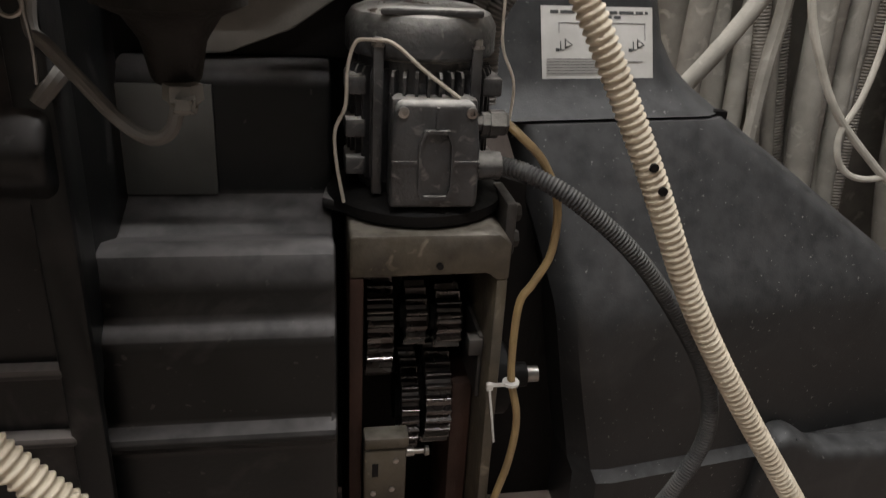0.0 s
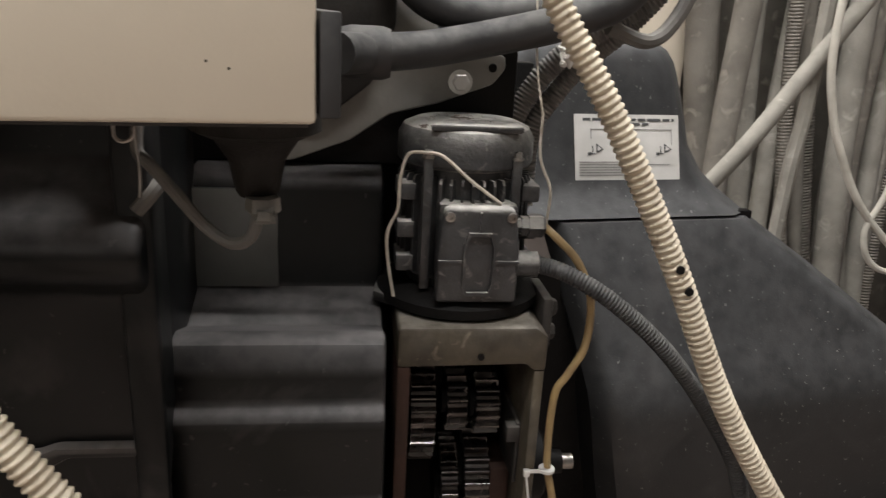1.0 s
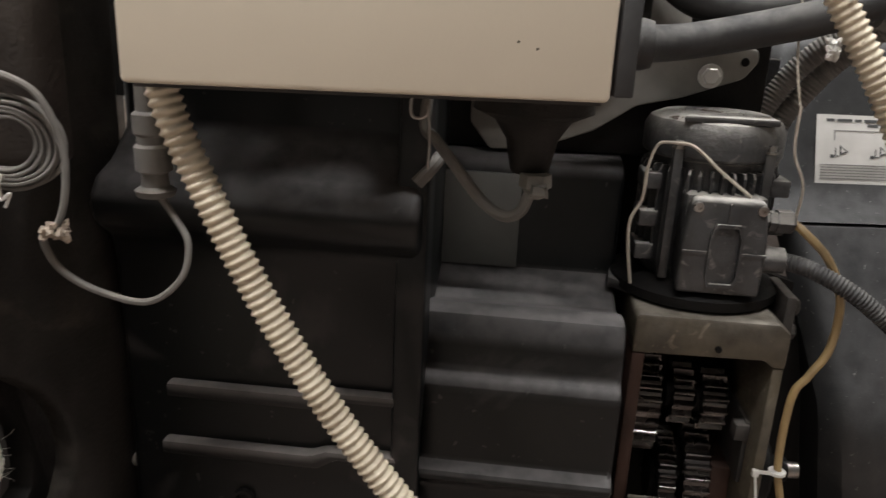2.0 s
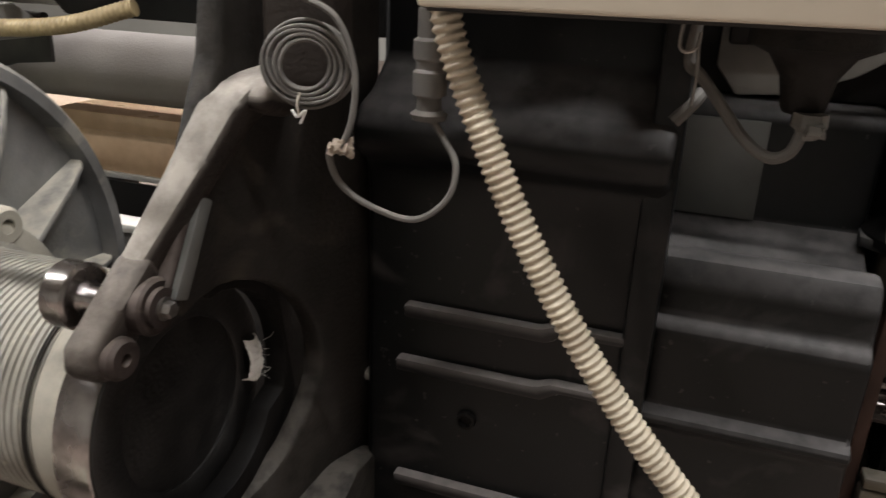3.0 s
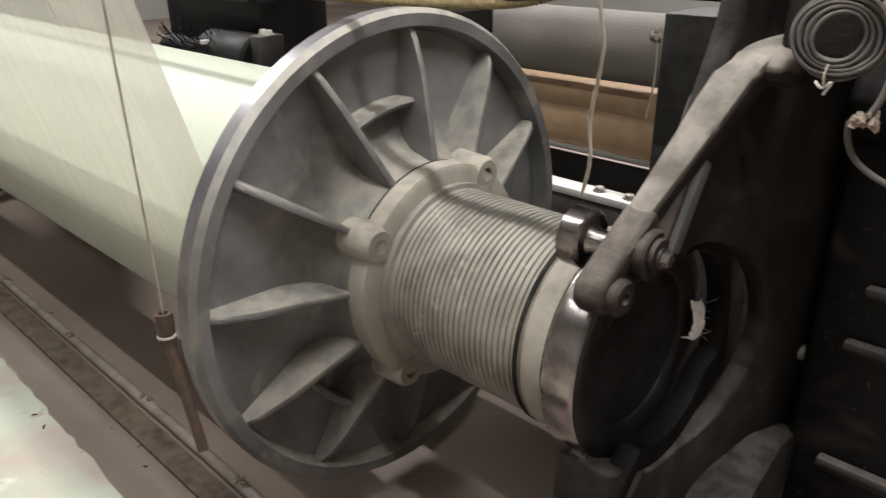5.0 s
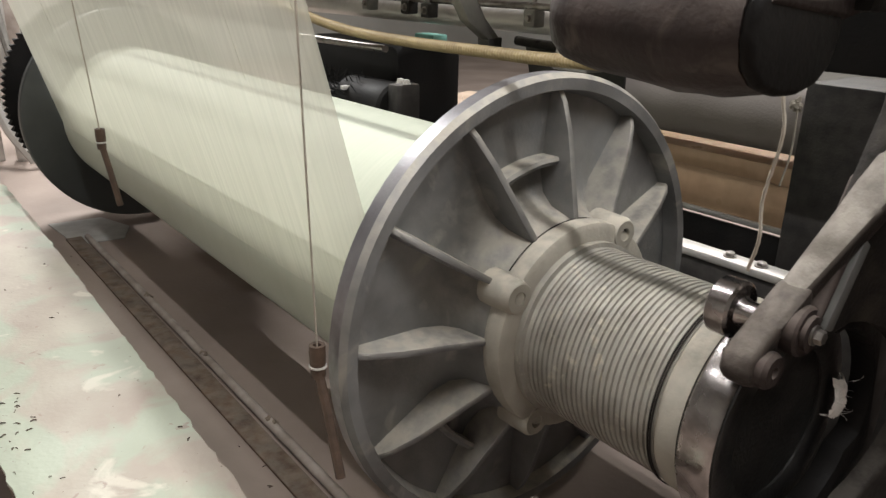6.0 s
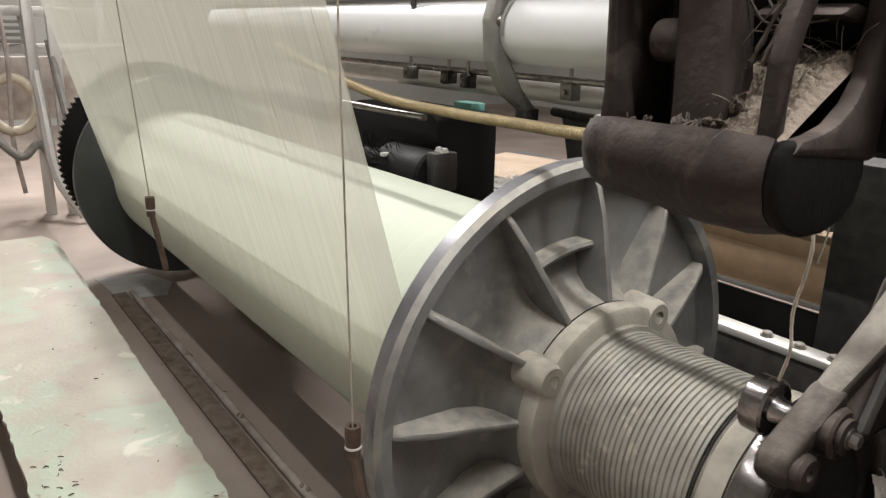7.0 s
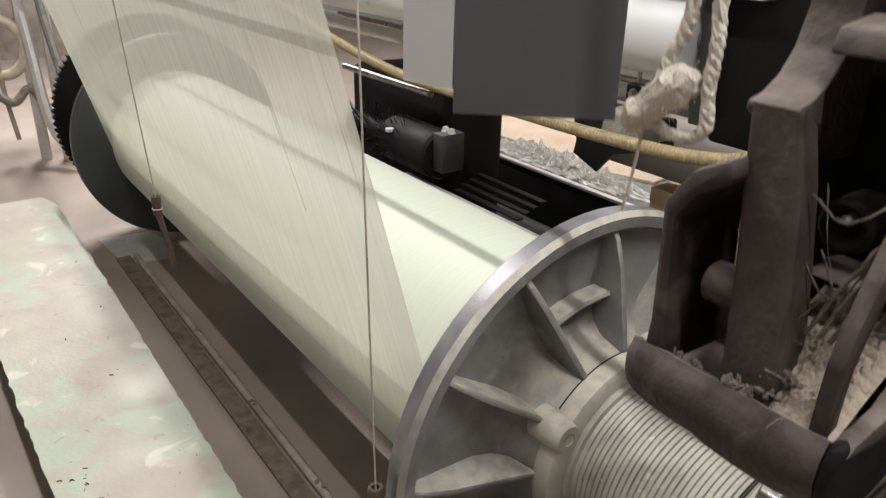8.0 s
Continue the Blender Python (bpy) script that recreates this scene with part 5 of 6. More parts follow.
part("flange_edge", box((-1.4435, 0.955, 0.93), (-1.415, 0.9845, 1.7), 0.004), "dark_metal", side)


def roller_bracket(x):
    b = thing("roller_bracket", (x, 0.9, 0.85), "grey cast bracket with a clamp under the pale roller", "bracket", "roller brackets")
    arm = [(0.90, 1.21), (0.875, 1.13), (0.885, 1.02), (0.94, 0.93), (1.02, 0.875), (1.06, 0.88), (1.00, 0.94), (0.945, 1.03), (0.925, 1.12), (0.94, 1.20)]
    part("arm", prism(arm, "x", x - 0.022, x + 0.022, 0.006), "cast_grey", b)
    part("clamp", box((x - 0.028, 1.015, 0.845), (x + 0.022, 1.065, 0.885), 0.003), "dark_metal", b)
    part("bolt", hexbolt((x + 0.022, 0.905, 1.13), "x", 0.012, 0.012), "steel", b)
    part("strap", turned([(x + 0.028, 0.098), (x + 0.034, 0.104), (x + 0.04, 0.098)], (0, 1.0, 1.105), "x", 30, start=40, sweep=150), "cast_grey", b)
    return b


roller_bracket(-2.02)
single("cross_pipe", turned([(-4.0, 0.0), (-4.0, 0.032), (-1.5, 0.032), (-1.5, 0.0)], (0, 1.12, 0.93), "x", 28), "bright_steel", (-2.7, 1.12, 0.9), "grey steel pipe below the pale roller", "pipe")
cable("air_hose", [(-3.4, 0.86, 1.02), (-2.95, 0.86, 0.935), (-2.55, 0.87, 0.878), (-2.2, 0.88, 0.864), (-1.9, 0.89, 0.863), (-1.62, 0.90, 0.864), (-1.35, 0.91, 0.88), (-1.2, 0.95, 0.92)], 0.0165, "hose_dirty", "yellowed corrugated air hose slung behind the beam", "hose", 0.010, 14)


def drive_block():
    d = thing("drive_block", (-2.45, 1.0, FLOOR), "black oily drive block with bolts", "machine block")
    part("column", lumps(box((-2.95, 0.95, FLOOR), (-2.36, 1.22, 0.835), 0.03), random.Random(2), 0.004), "oil_shade_black", d)
    part("drum", turned([(-2.52, 0.0), (-2.52, 0.07), (-2.5, 0.078), (-2.26, 0.078), (-2.25, 0.07), (-2.25, 0.0)], (0, 0.88, 0.66), "x", 32), "oil_shade_black", d)
    part("collar", box((-2.25, 0.84, 0.62), (-2.20, 0.925, 0.74), 0.006), "dark_metal", d)
    for x in (-2.24, -2.21):
        part("bolt", hexbolt((x, 0.88, 0.74), "z", 0.010, 0.014), "bright_steel", d)
    part("cross_bar", turned([(-2.9, 0.012), (-2.35, 0.012)], (0, 0.90, 0.83), "x", 16), "steel", d)
    for k in range(5):
        part("leaf_spring", box((-2.3, 0.93 + 0.03 * k, 0.505 + 0.012 * k), (-1.98, 0.955 + 0.03 * k, 0.511 + 0.012 * k), 0.001), "oil_shade_black", d)
    return d


drive_block()
single("teal_box", box((-2.50, 1.12, 0.833), (-2.395, 1.18, 0.862), 0.004), "teal_plastic", (-2.45, 1.15, 0.833), "small teal plastic box on the drive block", "box")
single("wedge_guide", prism([(0.98, 0.83), (1.12, 0.83), (1.10, 0.875), (1.05, 0.905), (1.0, 0.90)], "x", -1.72, -1.60, 0.006), "cast_grey", (-1.66, 1.05, 0.83), "pale bent guide plate under the roller", "guide")
bm = prism([(-3.10, 1.55), (-2.2, 1.56), (-2.02, 1.62), (-2.06, 1.9), (-2.3, 2.05), (-2.9, 2.08), (-3.25, 2.0)], "z", 0.500, 0.512, 0.003)
single("cardboard_sheet", bm, "cardboard", (-2.6, 1.8, 0.5), "brown torn cardboard sheet behind the lint tray", "cardboard")


def fence(x, y):
    f = thing("machine_stand", (x, y, FLOOR), "pale cluttered machine stand with bars and a hanging hose ring", "stand")
    for k, (dy, dx) in enumerate(((-0.22, 0.0), (0.14, 0.05), (0.24, 0.12), (0.5, 0.0))):
        part("post", box((x + dx - 0.025, y + dy - 0.025, FLOOR), (x + dx + 0.025, y + dy + 0.025, 1.35), 0.003), "bright_steel", f)
    for z in (0.93, 1.12, 1.3):
        part("bar", box((x - 0.02, y - 1.0, z), (x + 0.02, y + 0.6, z + 0.05), 0.003), "bright_steel", f)
    for k in range(4):
        part("slat", box((x + 0.02, y - 0.9, 0.985 + 0.033 * k), (x + 0.06, y + 0.1, 1.003 + 0.033 * k), 0.002), "cast_grey", f)
    part("brace", tube([(x - 0.05, y + 0.13, 1.15), (x + 0.1, y + 0.15, 0.7), (x + 0.26, y + 0.16, 0.32), (x + 0.36, y + 0.26, 0.10)], 0.028, 8, 4), "bright_steel", f)
    part("brace", tube([(x + 0.1, y + 0.22, 1.0), (x + 0.2, y + 0.24, 0.7), (x + 0.3, y + 0.26, 0.5)], 0.02, 8, 4), "cast_grey", f)
    part("side_panel", box((x - 0.35, y - 0.35, 0.55), (x - 0.3, y + 0.4, 0.9), 0.003), "pipe_pale", f)
    for k in range(3):
        part("drop_wire", tube([(x + 0.06, y - 0.32 + 0.16 * k, 1.3), (x + 0.09, y - 0.30 + 0.16 * k, 0.9), (x + 0.05, y - 0.34 + 0.17 * k, 0.5), (x + 0.1, y - 0.3 + 0.16 * k, 0.2)], 0.012, 8, 6), "pipe_pale", f)
    part("crank", tube([(x + 0.08, y - 0.1, 0.52), (x + 0.12, y + 0.02, 0.40), (x + 0.1, y + 0.12, 0.46), (x + 0.14, y + 0.2, 0.30)], 0.022, 10, 6), "cast_grey", f)
    pts = [(x + 0.05, y + 0.02 + 0.115 * math.cos(a), 0.67 + 0.14 * math.sin(a)) for a in [2 * math.pi * i / 24 for i in range(25)]]
    part("hose_ring", tube(pts, 0.027, 12, 3), "hose", f, "beige coiled hose ring")
    return f


fence(-5.0, 0.0)


# ---- foreground casting with lint above the collar ----
def lint_bed(name, corners, n, h, seed, mat, label, cat, group="", hairs=30):
    """A ragged blanket of lint over four corners, with skirts down to its bed."""
    rng = random.Random(seed)
    c = [Vector(p) for p in corners]
    up = (c[1] - c[0]).cross(c[3] - c[0]).normalized()
    if up.z < 0:
        up = -up
    off = Vector((rng.uniform(0, 40), rng.uniform(0, 40), 0))
    bm = bmesh.new()
    grid = []
    for i in range(n + 1):
        row = []
        for j in range(n + 1):
            u, v = i / n, j / n
            p = c[0].lerp(c[1], u).lerp(c[3].lerp(c[2], u), v)
            q = Vector((u * 4, v * 4, 0)) + off
            e = min(1.0, min(u, 1 - u, v, 1 - v) * 7)
            z = h * e * (0.5 + 0.6 * noise.noise(q) + 0.4 * abs(noise.noise(q * 3.3)) + 0.25 * noise.noise(q * 9)) - 0.002 * (1 - e)
            row.append(bm.verts.new(p + up * z))
        grid.append(row)
    for r0, r1 in zip(grid, grid[1:]):
        for j in range(n):
            bm.faces.new((r0[j], r0[j + 1], r1[j + 1], r1[j]))
    for _ in range(hairs):
        u, v = rng.random(), rng.random()
        p = c[0].lerp(c[1], u).lerp(c[3].lerp(c[2], u), v) + up * h * 0.4
        d = Vector((rng.uniform(-1, 1), rng.uniform(-1, 1), rng.uniform(-0.2, 1))) * h * 2
        tube([p, p + d * 0.5 + up * h * 0.4, p + d], 0.00022, 4, 3, bm=bm)
    return single(name, bm, mat, tuple(c[0]), label, cat, group, "stuff")


def lever_casting():
    b = thing("lever_casting", (-0.66, 0.02, 0.98), "dark brown cast lever frame with open cells full of lint", "casting")
    # hollow rounded trough along the bottom, its left end closed and round
    half = [(-0.026, 1.046), (-0.033, 1.034), (-0.035, 1.016), (-0.030, 0.999), (-0.017, 0.988), (0.004, 0.981), (0.028, 0.980), (0.050, 0.985), (0.066, 0.997), (0.073, 1.016), (0.070, 1.036),
            (0.062, 1.040), (0.058, 1.020), (0.020, 1.012), (-0.010, 1.016), (-0.015, 1.040)]
    rows = []
    for x, k, dz in ((-0.766, 0.35, 0.0), (-0.763, 0.62, 0.001), (-0.755, 0.85, 0.002), (-0.742, 0.97, 0.002), (-0.72, 1.0, 0.001), (-0.69, 1.0, -0.001), (-0.66, 1.02, -0.004), (-0.625, 1.03, -0.003), (-0.604, 1.0, 0.0), (-0.598, 0.97, 0.0)):
        rows.append([(x, 0.02 + (y - 0.02) * k, 1.016 + (z - 1.016) * k + (dz if z < 1.03 else 0.0)) for y, z in half])
    part("trough", rough(sections(rows), 0.0012, 60, 1), "cast_brown", b, "rounded brown trough", angle=50)
    part("left_cheek", rough(prism([(-0.744, 1.03), (-0.741, 1.06), (-0.744, 1.155), (-0.726, 1.181), (-0.698, 1.197), (-0.694, 1.181), (-0.718, 1.167), (-0.733, 1.146), (-0.727, 1.06), (-0.724, 1.03)], "y", -0.024, 0.058, 0.004), 0.0008, 70), "cast_brown", b)
    bm = bmesh.new()
    rows = []
    for z, xl, xr in ((1.022, -0.681, -0.640), (1.06, -0.683, -0.642), (1.12, -0.690, -0.650), (1.18, -0.699, -0.660), (1.2295, -0.706, -0.672)):
        y = -0.021 + (z - 1.03) * 0.085
        r = 0.005
        rows.append([(xl, y + r, z), (xl + r * 0.3, y + r * 0.3, z), (xl + r, y, z), (xr - r, y, z), (xr - r * 0.3, y + r * 0.3, z), (xr, y + r, z), (xr - 0.004, 0.022, z), (xl + 0.003, 0.022, z)])
    part("pillar", rough(sections(rows, bm), 0.0006, 80, 1), "cast_brown", b, "flat-fronted upright", angle=30)
    part("side_boss", turned([(-0.716, 0.0), (-0.716, 0.010), (-0.712, 0.015), (-0.68, 0.016)], (0, 0.004, 1.100), "x", 24), "cast_brown", b)
    # ledge that sweeps up from the upright into the lever above
    ledge = [(-0.004, 1.224), (-0.0035, 1.2305), (0.010, 1.2335), (0.026, 1.244), (0.038, 1.260), (0.046, 1.285), (0.05, 1.33), (0.052, 1.52), (0.098, 1.52), (0.098, 1.19), (0.05, 1.19)]
    part("upper_lever", prism(ledge, "x", -0.709, -0.673, 0.003), "cast_brown", b, "dusty curved ledge")
    part("cross_arm", prism([(0.016, 1.262), (0.022, 1.278), (0.06, 1.284), (0.072, 1.272), (0.05, 1.260)], "x", -0.674, -0.50, 0.003), "cast_brown", b)
    # Added black plate standing in for the darkness behind the open cells.
    part("dark_backing", rough(prism([(-0.738, 1.03), (-0.575, 1.03), (-0.56, 1.10), (-0.55, 1.52), (-0.71, 1.52), (-0.725, 1.19)], "y", 0.076, 0.10, 0.003), 0.002, 50), "oil_shade_black", b)
    # strut crossing in front of the lint bed
    front = [(-0.022, 1.036), (-0.020, 1.06), (-0.019, 1.092), (-0.012, 1.115), (0.0, 1.142), (0.017, 1.180), (0.034, 1.222), (0.05, 1.272)]
    back = [(0.068, 1.268), (0.052, 1.218), (0.034, 1.176), (0.016, 1.136), (0.003, 1.108), (-0.004, 1.088), (-0.006, 1.06), (-0.006, 1.036)]
    part("strut", rough(prism(front + back, "x", -0.615, -0.603, 0.0035), 0.0008, 90), "cast_brown", b, "slanting dusty strut")
    cheek = [(-0.024, 1.036), (-0.014, 1.045), (0.006, 1.048), (0.024, 1.053), (0.040, 1.064), (0.050, 1.080), (0.056, 1.105), (0.060, 1.14), (0.072, 1.20), (0.085, 1.30), (0.11, 1.30), (0.11, 1.05), (0.095, 1.03), (0.073, 1.026)]
    part("right_cheek", rough(prism(cheek, "x", -0.600, -0.586, 0.004), 0.0008, 70), "cast_brown", b)
    # This end faces away from the light; its shade is put into the colour.
    part("end_face", rough(prism([(0.02 + (y - 0.02) * 0.985, 1.014 + (z - 1.014) * 0.985) for y, z in half[:11]], "x", -0.599, -0.588, 0.005, seg=3), 0.0008, 60), "oil_shade_black", b, "end face coloured black for its shade")
    ring = part("bush", turned([(0.052, 0.010), (0.044, 0.011), (0.042, 0.015), (0.046, 0.019), (0.075, 0.020), (0.075, 0.010)], (-0.652, 0.0, 1.152), "y", 28), "cast_dark", b, "lint-furred bush")
    part("oil_nipple", turned([(0.045, 0.004), (0.036, 0.004), (0.033, 0.0025), (0.032, 0.0)], (-0.648, 0.0, 1.160), "y", 10), "steel", ring)
    part("cell_bar", prism([(0.03, 1.118), (0.05, 1.126), (0.075, 1.122), (0.075, 1.112)], "x", -0.664, -0.60, 0.003), "cast_brown", b)
    return b


lever_casting()
lint_bed("lint_bed", [(-0.668, -0.021, 1.040), (-0.599, -0.021, 1.040), (-0.599, 0.072, 1.098), (-0.668, 0.072, 1.098)], 70, 0.011, 52, "lint", "thick blanket of tan lint lying in the casting", "lint", "lint clumps", 60)
for seed, (x, y, z), size in ((60, (-0.664, -0.020, 1.047), 0.009), (61, (-0.650, -0.016, 1.052), 0.008), (62, (-0.642, -0.010, 1.060), 0.008), (63, (-0.700, -0.020, 1.046), 0.004), (64, (-0.715, -0.018, 1.046), 0.004)):
    single("lint_clump", fluff((x - size, y - 0.003, z - 0.004), (x + size, y + 0.004, z + 0.003), 14, size * 0.55, seed), "lint_dark", (x, y, z - 0.008), "fluffy brown lint packed in the casting", "lint", "lint clumps", "stuff")


def cobweb():
    """Strings of lint spun across the open cell."""
    rng = random.Random(71)
    w = thing("lint_web", (-0.63, 0.03, 1.08), "grey strings of lint spun across the casting's cell", "lint")
    for k in range(7):
        a = Vector((rng.uniform(-0.662, -0.645), rng.uniform(-0.005, 0.03), rng.uniform(1.075, 1.20)))
        c = Vector((rng.uniform(-0.625, -0.606), rng.uniform(0.0, 0.05), rng.uniform(1.08, 1.20)))
        mid = a.lerp(c, rng.uniform(0.35, 0.65)) + Vector((0, rng.uniform(-0.008, 0.01), rng.uniform(-0.022, 0.004)))
        part("strand", rough(tube([a, mid, c], rng.choice((0.0003, 0.0005, 0.0009)), 6, 10), 0.0009, 260), "lint_dark", w)
    for k in range(3):
        a = Vector((-0.644 + 0.008 * k, 0.01, 1.088))
        part("strand", rough(tube([a, a + Vector((0.010, 0.006, 0.03)), a + Vector((0.024, 0.015, 0.065))], 0.0017, 7, 10), 0.0016, 240), "lint_dark", w)
    return w


cobweb()


def rope_knot():
    k = thing("rope_knot", (-0.70, -0.09, 1.22), "fuzzy knotted cream cotton rope hanging by the casting", "rope")
    hang = Matrix.Translation((-0.149, -0.148, 0.452)) @ Matrix.Diagonal((0.66, 0.66, 0.66, 1))

    def piece(name, bm, label=""):
        bmesh.ops.transform(bm, matrix=hang, verts=bm.verts)
        return part(name, bm, "rope", k, label)
    strands = {
        "inner_strand": [(-0.828, 0.095, 1.45), (-0.829, 0.093, 1.30), (-0.831, 0.09, 1.254), (-0.841, 0.086, 1.228), (-0.840, 0.08, 1.206), (-0.826, 0.08, 1.197), (-0.813, 0.088, 1.209)],
        "outer_strand": [(-0.811, 0.10, 1.45), (-0.809, 0.098, 1.29), (-0.803, 0.094, 1.243), (-0.803, 0.092, 1.212), (-0.799, 0.09, 1.180), (-0.810, 0.086, 1.168), (-0.832, 0.083, 1.169), (-0.852, 0.08, 1.178)],
    }
    for name, pts in strands.items():
        path = smooth_path(pts, 14)
        for ply in range(3):
            tw = []
            for i, p in enumerate(path):
                a = i * 0.55 + ply * 2.0944
                tw.append(p + Vector((math.cos(a), 0.5 * math.sin(a), math.sin(a) * 0.4)) * 0.0026)
            piece(name, rough(tube(tw, 0.0040, 8, 1, raw=True), 0.0018, 260))
    bm = sections([[tuple(Vector((-0.812, 0.084, 1.221)).lerp(Vector((-0.871, 0.076, 1.168)), u) + Vector((0.67 * math.cos(a), math.sin(a), -0.74 * math.cos(a))) * r * 1.25) for a in [2 * math.pi * q / 20 for q in range(20)]]
                   for u, r in ((0, 0.004), (0.08, 0.010), (0.25, 0.0135), (0.45, 0.0125), (0.6, 0.0115), (0.75, 0.0125), (0.88, 0.010), (0.97, 0.006), (1.0, 0.002))])
    piece("tuft", rough(bm, 0.003, 130, 2), "frayed rope end")
    rng = random.Random(45)
    bm = bmesh.new()
    for _ in range(130):
        u = rng.random()
        p = Vector((-0.812, 0.084, 1.221)).lerp(Vector((-0.871, 0.076, 1.168)), u)
        d = Vector((rng.gauss(0, 1), rng.gauss(0, 1), rng.gauss(0, 1))).normalized() * rng.uniform(0.012, 0.02)
        tube([p + d * 0.5, p + d * 0.85 + Vector((0, 0, -0.001)), p + d * 1.1 + Vector((0, 0, -0.003))], 0.00025, 4, 3, bm=bm)
    tagged(piece("fuzz", bm), kind="stuff")
    piece("thread", tube([(-0.852, 0.078, 1.166), (-0.855, 0.076, 1.13), (-0.861, 0.075, 1.09)], 0.0015, 6, 6))
    return k


rope_knot()
hood = thing("grey_guard", (-0.82, -0.11, 1.2), "grey sheet-metal guard hanging above the beam", "guard")
# One folded grey sheet: light on this face is put into its colour.
part("side_sheet", prism([(-0.880, -0.150), (-0.839, -0.138), (-0.842, -0.134), (-0.882, -0.146)], "z", 1.226, 1.6, 0), "white_roller_lit_sheet", hood, "grey face coloured pale as if lit")
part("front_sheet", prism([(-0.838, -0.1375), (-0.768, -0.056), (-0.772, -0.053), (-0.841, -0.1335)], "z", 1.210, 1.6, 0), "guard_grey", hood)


# ---- wall side with hanging cables ----
def cable_wall():
    rng = random.Random(17)
    single("pillar", box((0.45, 2.02, FLOOR), (0.93, 2.4, 3.2), 0.01), "cream_paint", (0.62, 2.2, FLOOR), "pale painted concrete pillar", "pillar", kind="structure")
    single("cable_backing", box((0.935, 2.06, FLOOR), (3.2, 2.10, 3.2), 0.002), "dark_cable", (2.0, 2.08, FLOOR), "dust-brown panel behind the hanging cables", "panel", kind="structure")
    x = 0.92
    k = 0
    while x < 2.6:
        r = rng.choice((0.020, 0.028, 0.036, 0.046))
        y = rng.uniform(1.80, 2.0)
        drift = rng.uniform(-0.05, 0.14)
        ribs = 0.009 if rng.random() < 0.22 else 0.0
        pts = [(x + drift * 1.4, y - 0.10, FLOOR + r), (x + drift * 0.9, y - 0.04, 0.35), (x + drift * 0.4, y, 0.8), (x, y, 1.3), (x - drift * 0.2, y, 2.2)]
        cable("hanging_conduit", pts, r, rng.choice(("dusty_cable", "dark_cable", "dark_cable")), "dust-covered conduit hanging down the wall", "conduit", ribs, 12, "hanging conduits", 0.08)
        x += r * 1.35 + rng.uniform(0.0, 0.018)
        k += 1
    cable("slanting_pipe", [(0.83, 1.62, 0.66), (0.93, 1.6, 0.80), (1.048, 1.6, 0.975), (1.20, 1.6, 1.2)], 0.021, "dusty_cable", "slanting dusty pipe in front of the cables", "pipe", 0, 14)
    cable("wall_pipe", [(1.05, 1.62, FLOOR), (1.06, 1.62, 0.68), (1.075, 1.62, 0.9), (1.085, 1.62, 1.3)], 0.018, "dusty_cable", "upright square-ish dusty duct", "pipe", 0, 8)
    cable("white_cable", [(1.075, 1.55, 1.35), (1.068, 1.55, 1.05), (1.095, 1.55, 0.90), (1.142, 1.55, 0.79), (1.22, 1.55, 0.665), (1.34, 1.55, 0.55), (1.47, 1.55, 0.45), (1.60, 1.55, 0.40)], 0.0095, "pale_cable", "pale dusty looping cable in front of the wall")
    cable("white_cable", [(1.29, 1.55, 1.3), (1.277, 1.55, 1.06), (1.30, 1.55, 0.85), (1.285, 1.55, 0.70), (1.25, 1.55, 0.60), (1.28, 1.55, 0.52), (1.36, 1.55, 0.49), (1.5, 1.55, 0.52)], 0.008, "pale_cable", "pale dusty looping cable in front of the wall")
    for k in range(6):
        z = FLOOR + 0.02 + 0.03 * k
        cable("floor_conduit", [(1.25, 1.62 - 0.02 * k, z + 0.12), (1.45, 1.58, z + 0.03), (1.8, 1.55, z), (2.2, 1.55, z)], 0.016, "dusty_cable", "dusty conduit bending along the floor", "conduit", 0, 10, "floor conduits")
    tub = thing("blue_crate", (1.75, 1.42, FLOOR), "bright blue plastic crate on the floor", "crate")
    part("wall", prism([(1.60, 1.32), (1.95, 1.32), (1.95, 1.58), (1.60, 1.58)], "z", FLOOR, 0.30, 0.01), "blue_plastic", tub)
    part("rim", prism([(1.585, 1.305), (1.965, 1.305), (1.965, 1.595), (1.585, 1.595)], "z", 0.30, 0.325, 0.006), "blue_plastic", tub)


cable_wall()
# Housings for every tube, the added fill ones too; none is in view.
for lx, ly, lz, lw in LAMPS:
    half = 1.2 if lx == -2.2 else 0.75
    single("tube_lamp", box((lx - half, ly - 0.06, 3.08), (lx + half, ly + 0.06, 3.2), 0.01), "white_plastic", (lx, ly, 3.08), "unseen white ceiling tube lamp housing", "lamp", kind="structure")
single("guide_rod", turned([(-3.5, 0.0), (-3.5, 0.0085), (-0.62, 0.0085), (-0.62, 0.0)], (0, 0.208, 1.32), "x", 16), "steel", (-2.1, 0.208, 1.31), "thin steel guide rod above the warp beam", "rod")
single("top_rail", box((-4.4, 0.93, 1.200), (-1.3, 0.985, 1.232), 0.004), "bright_steel", (-2.8, 0.955, 1.2), "pale green-grey steel rail above the roller", "rail")


def hanging_plate():
    p = thing("deflector_plate", (-1.85, 1.16, 0.67), "dark bent deflector plate hanging under the roller", "plate")
    part("sheet", prism([(-1.99, 0.86), (-1.957, 0.742), (-1.965, 0.703), (-1.869, 0.669), (-1.812, 0.735), (-1.727, 0.76), (-1.62, 0.77), (-1.62, 0.86)], "y", 1.15, 1.162, 0.002), "dark_metal", p)
    part("bead", tube([(-2.02, 1.145, 0.872), (-1.9, 1.145, 0.868), (-1.62, 1.145, 0.866)], 0.014, 12, 6), "cast_dark", p)
    return p


hanging_plate()


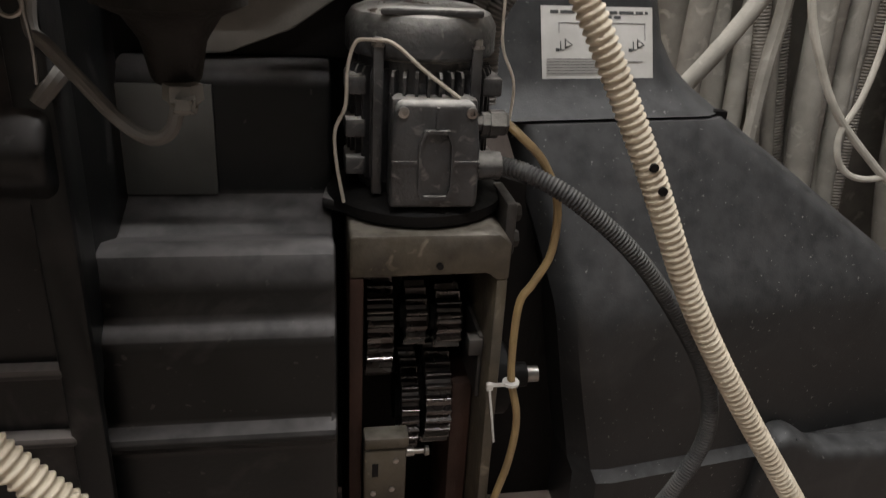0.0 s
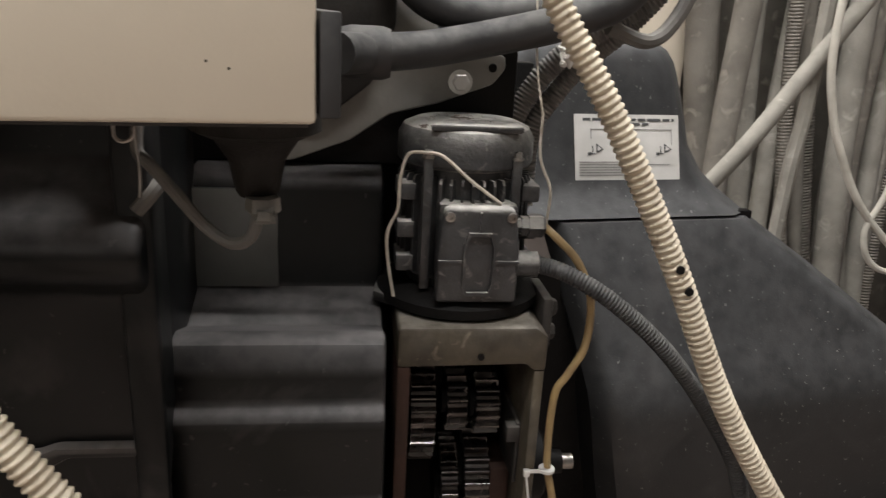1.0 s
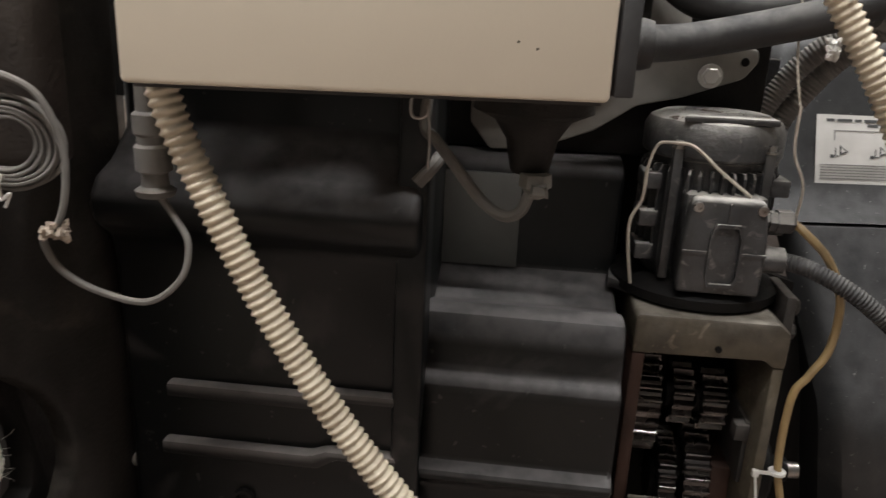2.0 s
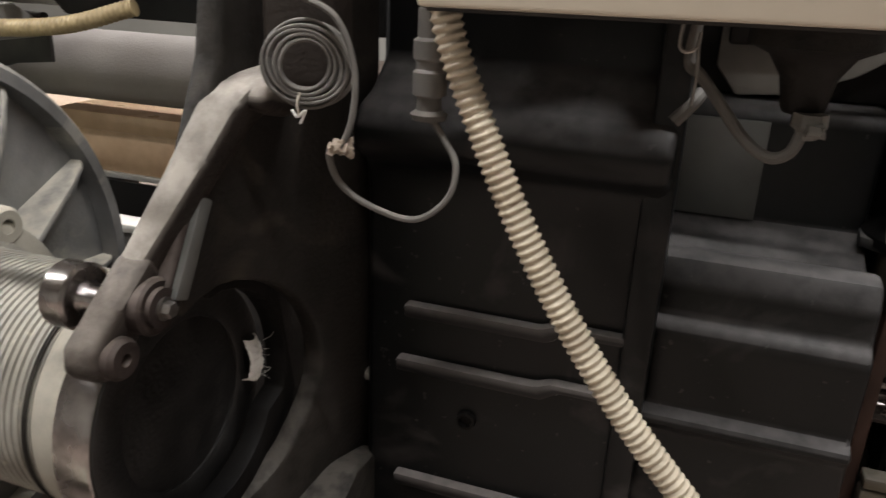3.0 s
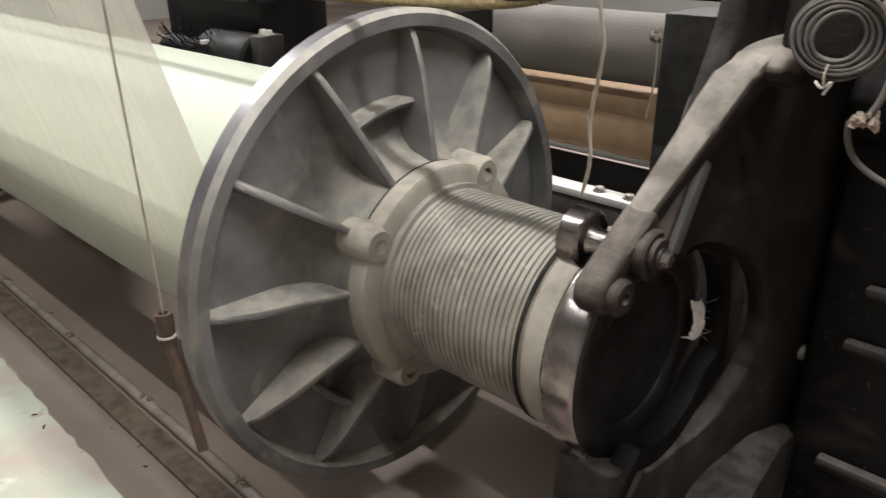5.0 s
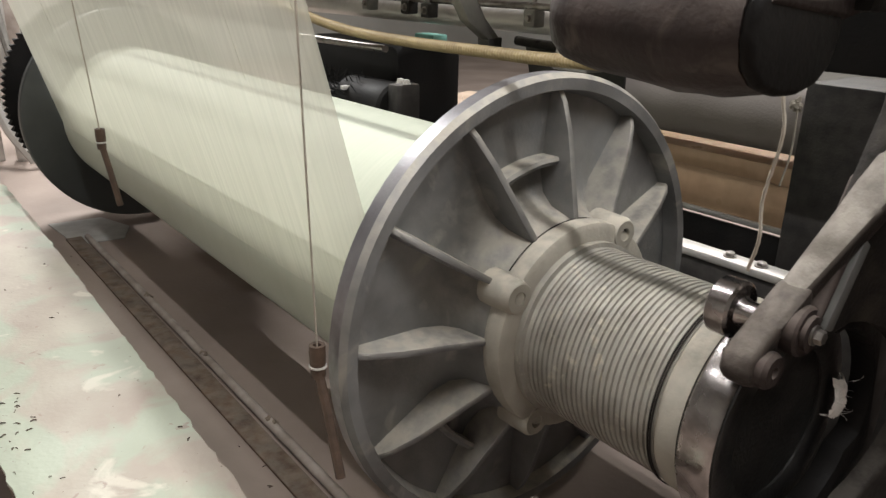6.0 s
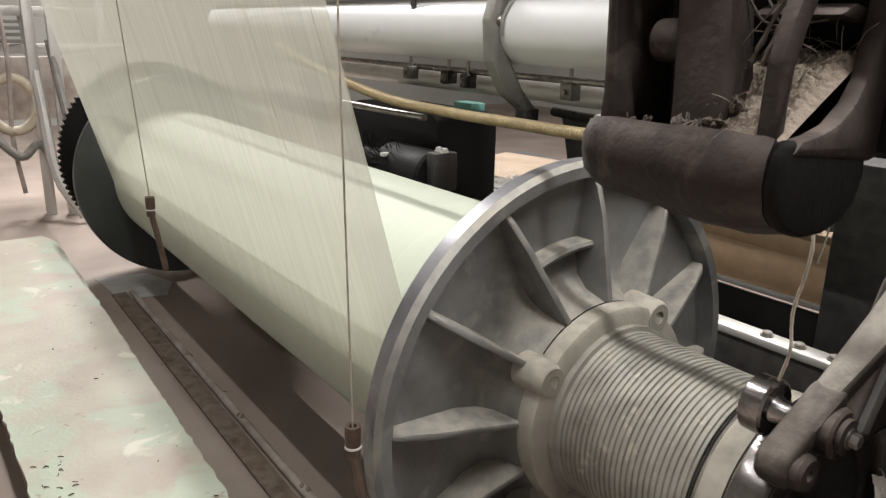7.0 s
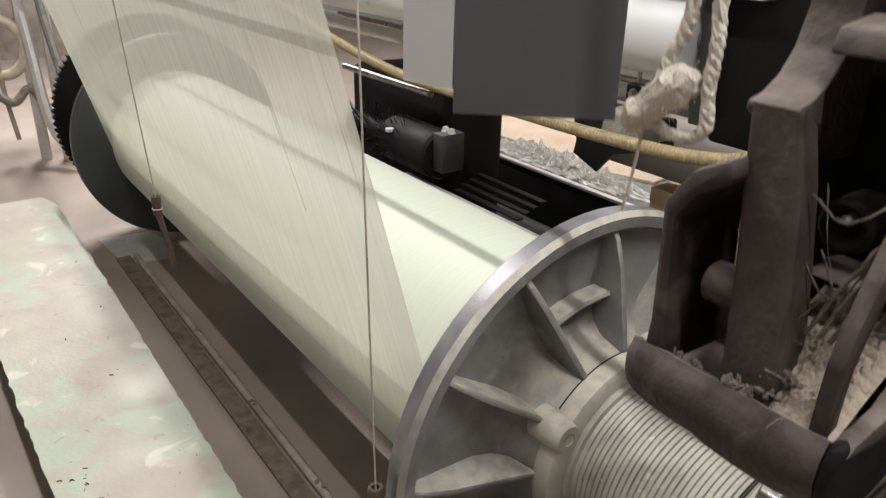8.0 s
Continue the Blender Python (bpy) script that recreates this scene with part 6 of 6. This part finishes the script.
def drive_brush():
    """Black bristle roll beside the drive block, matted with oil."""
    b = thing("bristle_roll", (-2.45, 0.86, 0.60), "black oily bristle roll beside the drive block", "brush")
    part("core", turned([(-2.75, 0.0), (-2.75, 0.045), (-2.40, 0.045), (-2.40, 0.0)], (0, 0.86, 0.66), "x", 24), "oil_shade_black", b)
    rng = random.Random(5)
    bm = bmesh.new()
    for _ in range(420):
        x, a = rng.uniform(-2.74, -2.41), rng.uniform(0, 6.28)
        d = Vector((rng.uniform(-0.4, 0.4), math.cos(a), math.sin(a))).normalized()
        p = Vector((x, 0.86, 0.66))
        tube([p + d * 0.04, p + d * rng.uniform(0.075, 0.105)], 0.0012, 3, 1, bm=bm)
    tagged(part("bristles", bm, "oil_shade_black", b), kind="stuff")
    part("clip", box((-2.46, 0.80, 0.70), (-2.44, 0.92, 0.712), 0.001), "bright_steel", b)
    return b


drive_brush()


def lint_tray():
    t = thing("lint_tray", (-2.4, 1.6, FLOOR), "black sheet-metal tray with a pale rim holding lint", "tray")
    part("front_wall", box((-3.3, 1.396, 0.30), (-1.80, 1.408, 0.488), 0.002), "oil_shade_black", t)
    part("rim", box((-3.3, 1.388, 0.4885), (-1.80, 1.412, 0.500), 0.003), "bright_steel", t, "pale steel rim")
    part("ledge", box((-3.3, 1.10, 0.285), (-1.80, 1.408, 0.2995), 0.002), "dull_plate", t)
    part("bed", box((-3.3, 1.4125, 0.470), (-1.80, 2.15, 0.4995), 0.002), "dull_plate", t)
    for x in (-3.2, -1.9):
        part("leg", box((x - 0.03, 1.6, FLOOR), (x + 0.03, 1.66, 0.4695), 0.003), "dark_metal", t)
    return t


lint_tray()
strap = single("hanging_strap", prism([(-2.466 + a, b) for a, b in ((-0.015, 1.228), (0.015, 1.228), (0.017, 1.12), (0.009, 1.10), (-0.005, 1.105), (-0.012, 1.2))], "y", 0.924, 0.930, 0.001), "rubber", (-2.466, 0.927, 1.1), "black strap end hanging before the roller", "strap")


def roller_clutter():
    """Small clamps, nuts and a rod under the pale roller."""
    rng = random.Random(14)
    for x, y, z in ((-2.62, 1.02, 0.955), (-2.42, 1.04, 0.95), (-2.30, 1.03, 0.945), (-1.86, 1.05, 0.945), (-1.66, 1.04, 0.95), (-1.50, 1.05, 0.95)):
        c = thing("rod_clamp", (x, y, z - 0.03), "small oily clamp with nuts under the roller", "clamp", "rod clamps")
        h = rng.uniform(0.02, 0.035)
        part("block", lumps(box((x - 0.022, y - 0.02, z - h), (x + 0.022, y + 0.02, z + h), 0.005), rng, 0.0015), rng.choice(("dark_metal", "cast_grey", "cast_dark")), c)
        part("nut", hexbolt((x + 0.004, y - 0.02, z), "y", 0.009, -0.012), "steel", c)
        part("stud", turned([(-0.0, 0.006), (0.05, 0.006)], (x, y, z + h), "z", 10), "steel", c)
    single("clamp_rod", turned([(-3.2, 0.0), (-3.2, 0.010), (-1.45, 0.010), (-1.45, 0.0)], (0, 1.045, 0.975), "x", 14), "steel", (-2.3, 1.045, 0.965), "oily steel rod carrying small clamps", "rod")


roller_clutter()
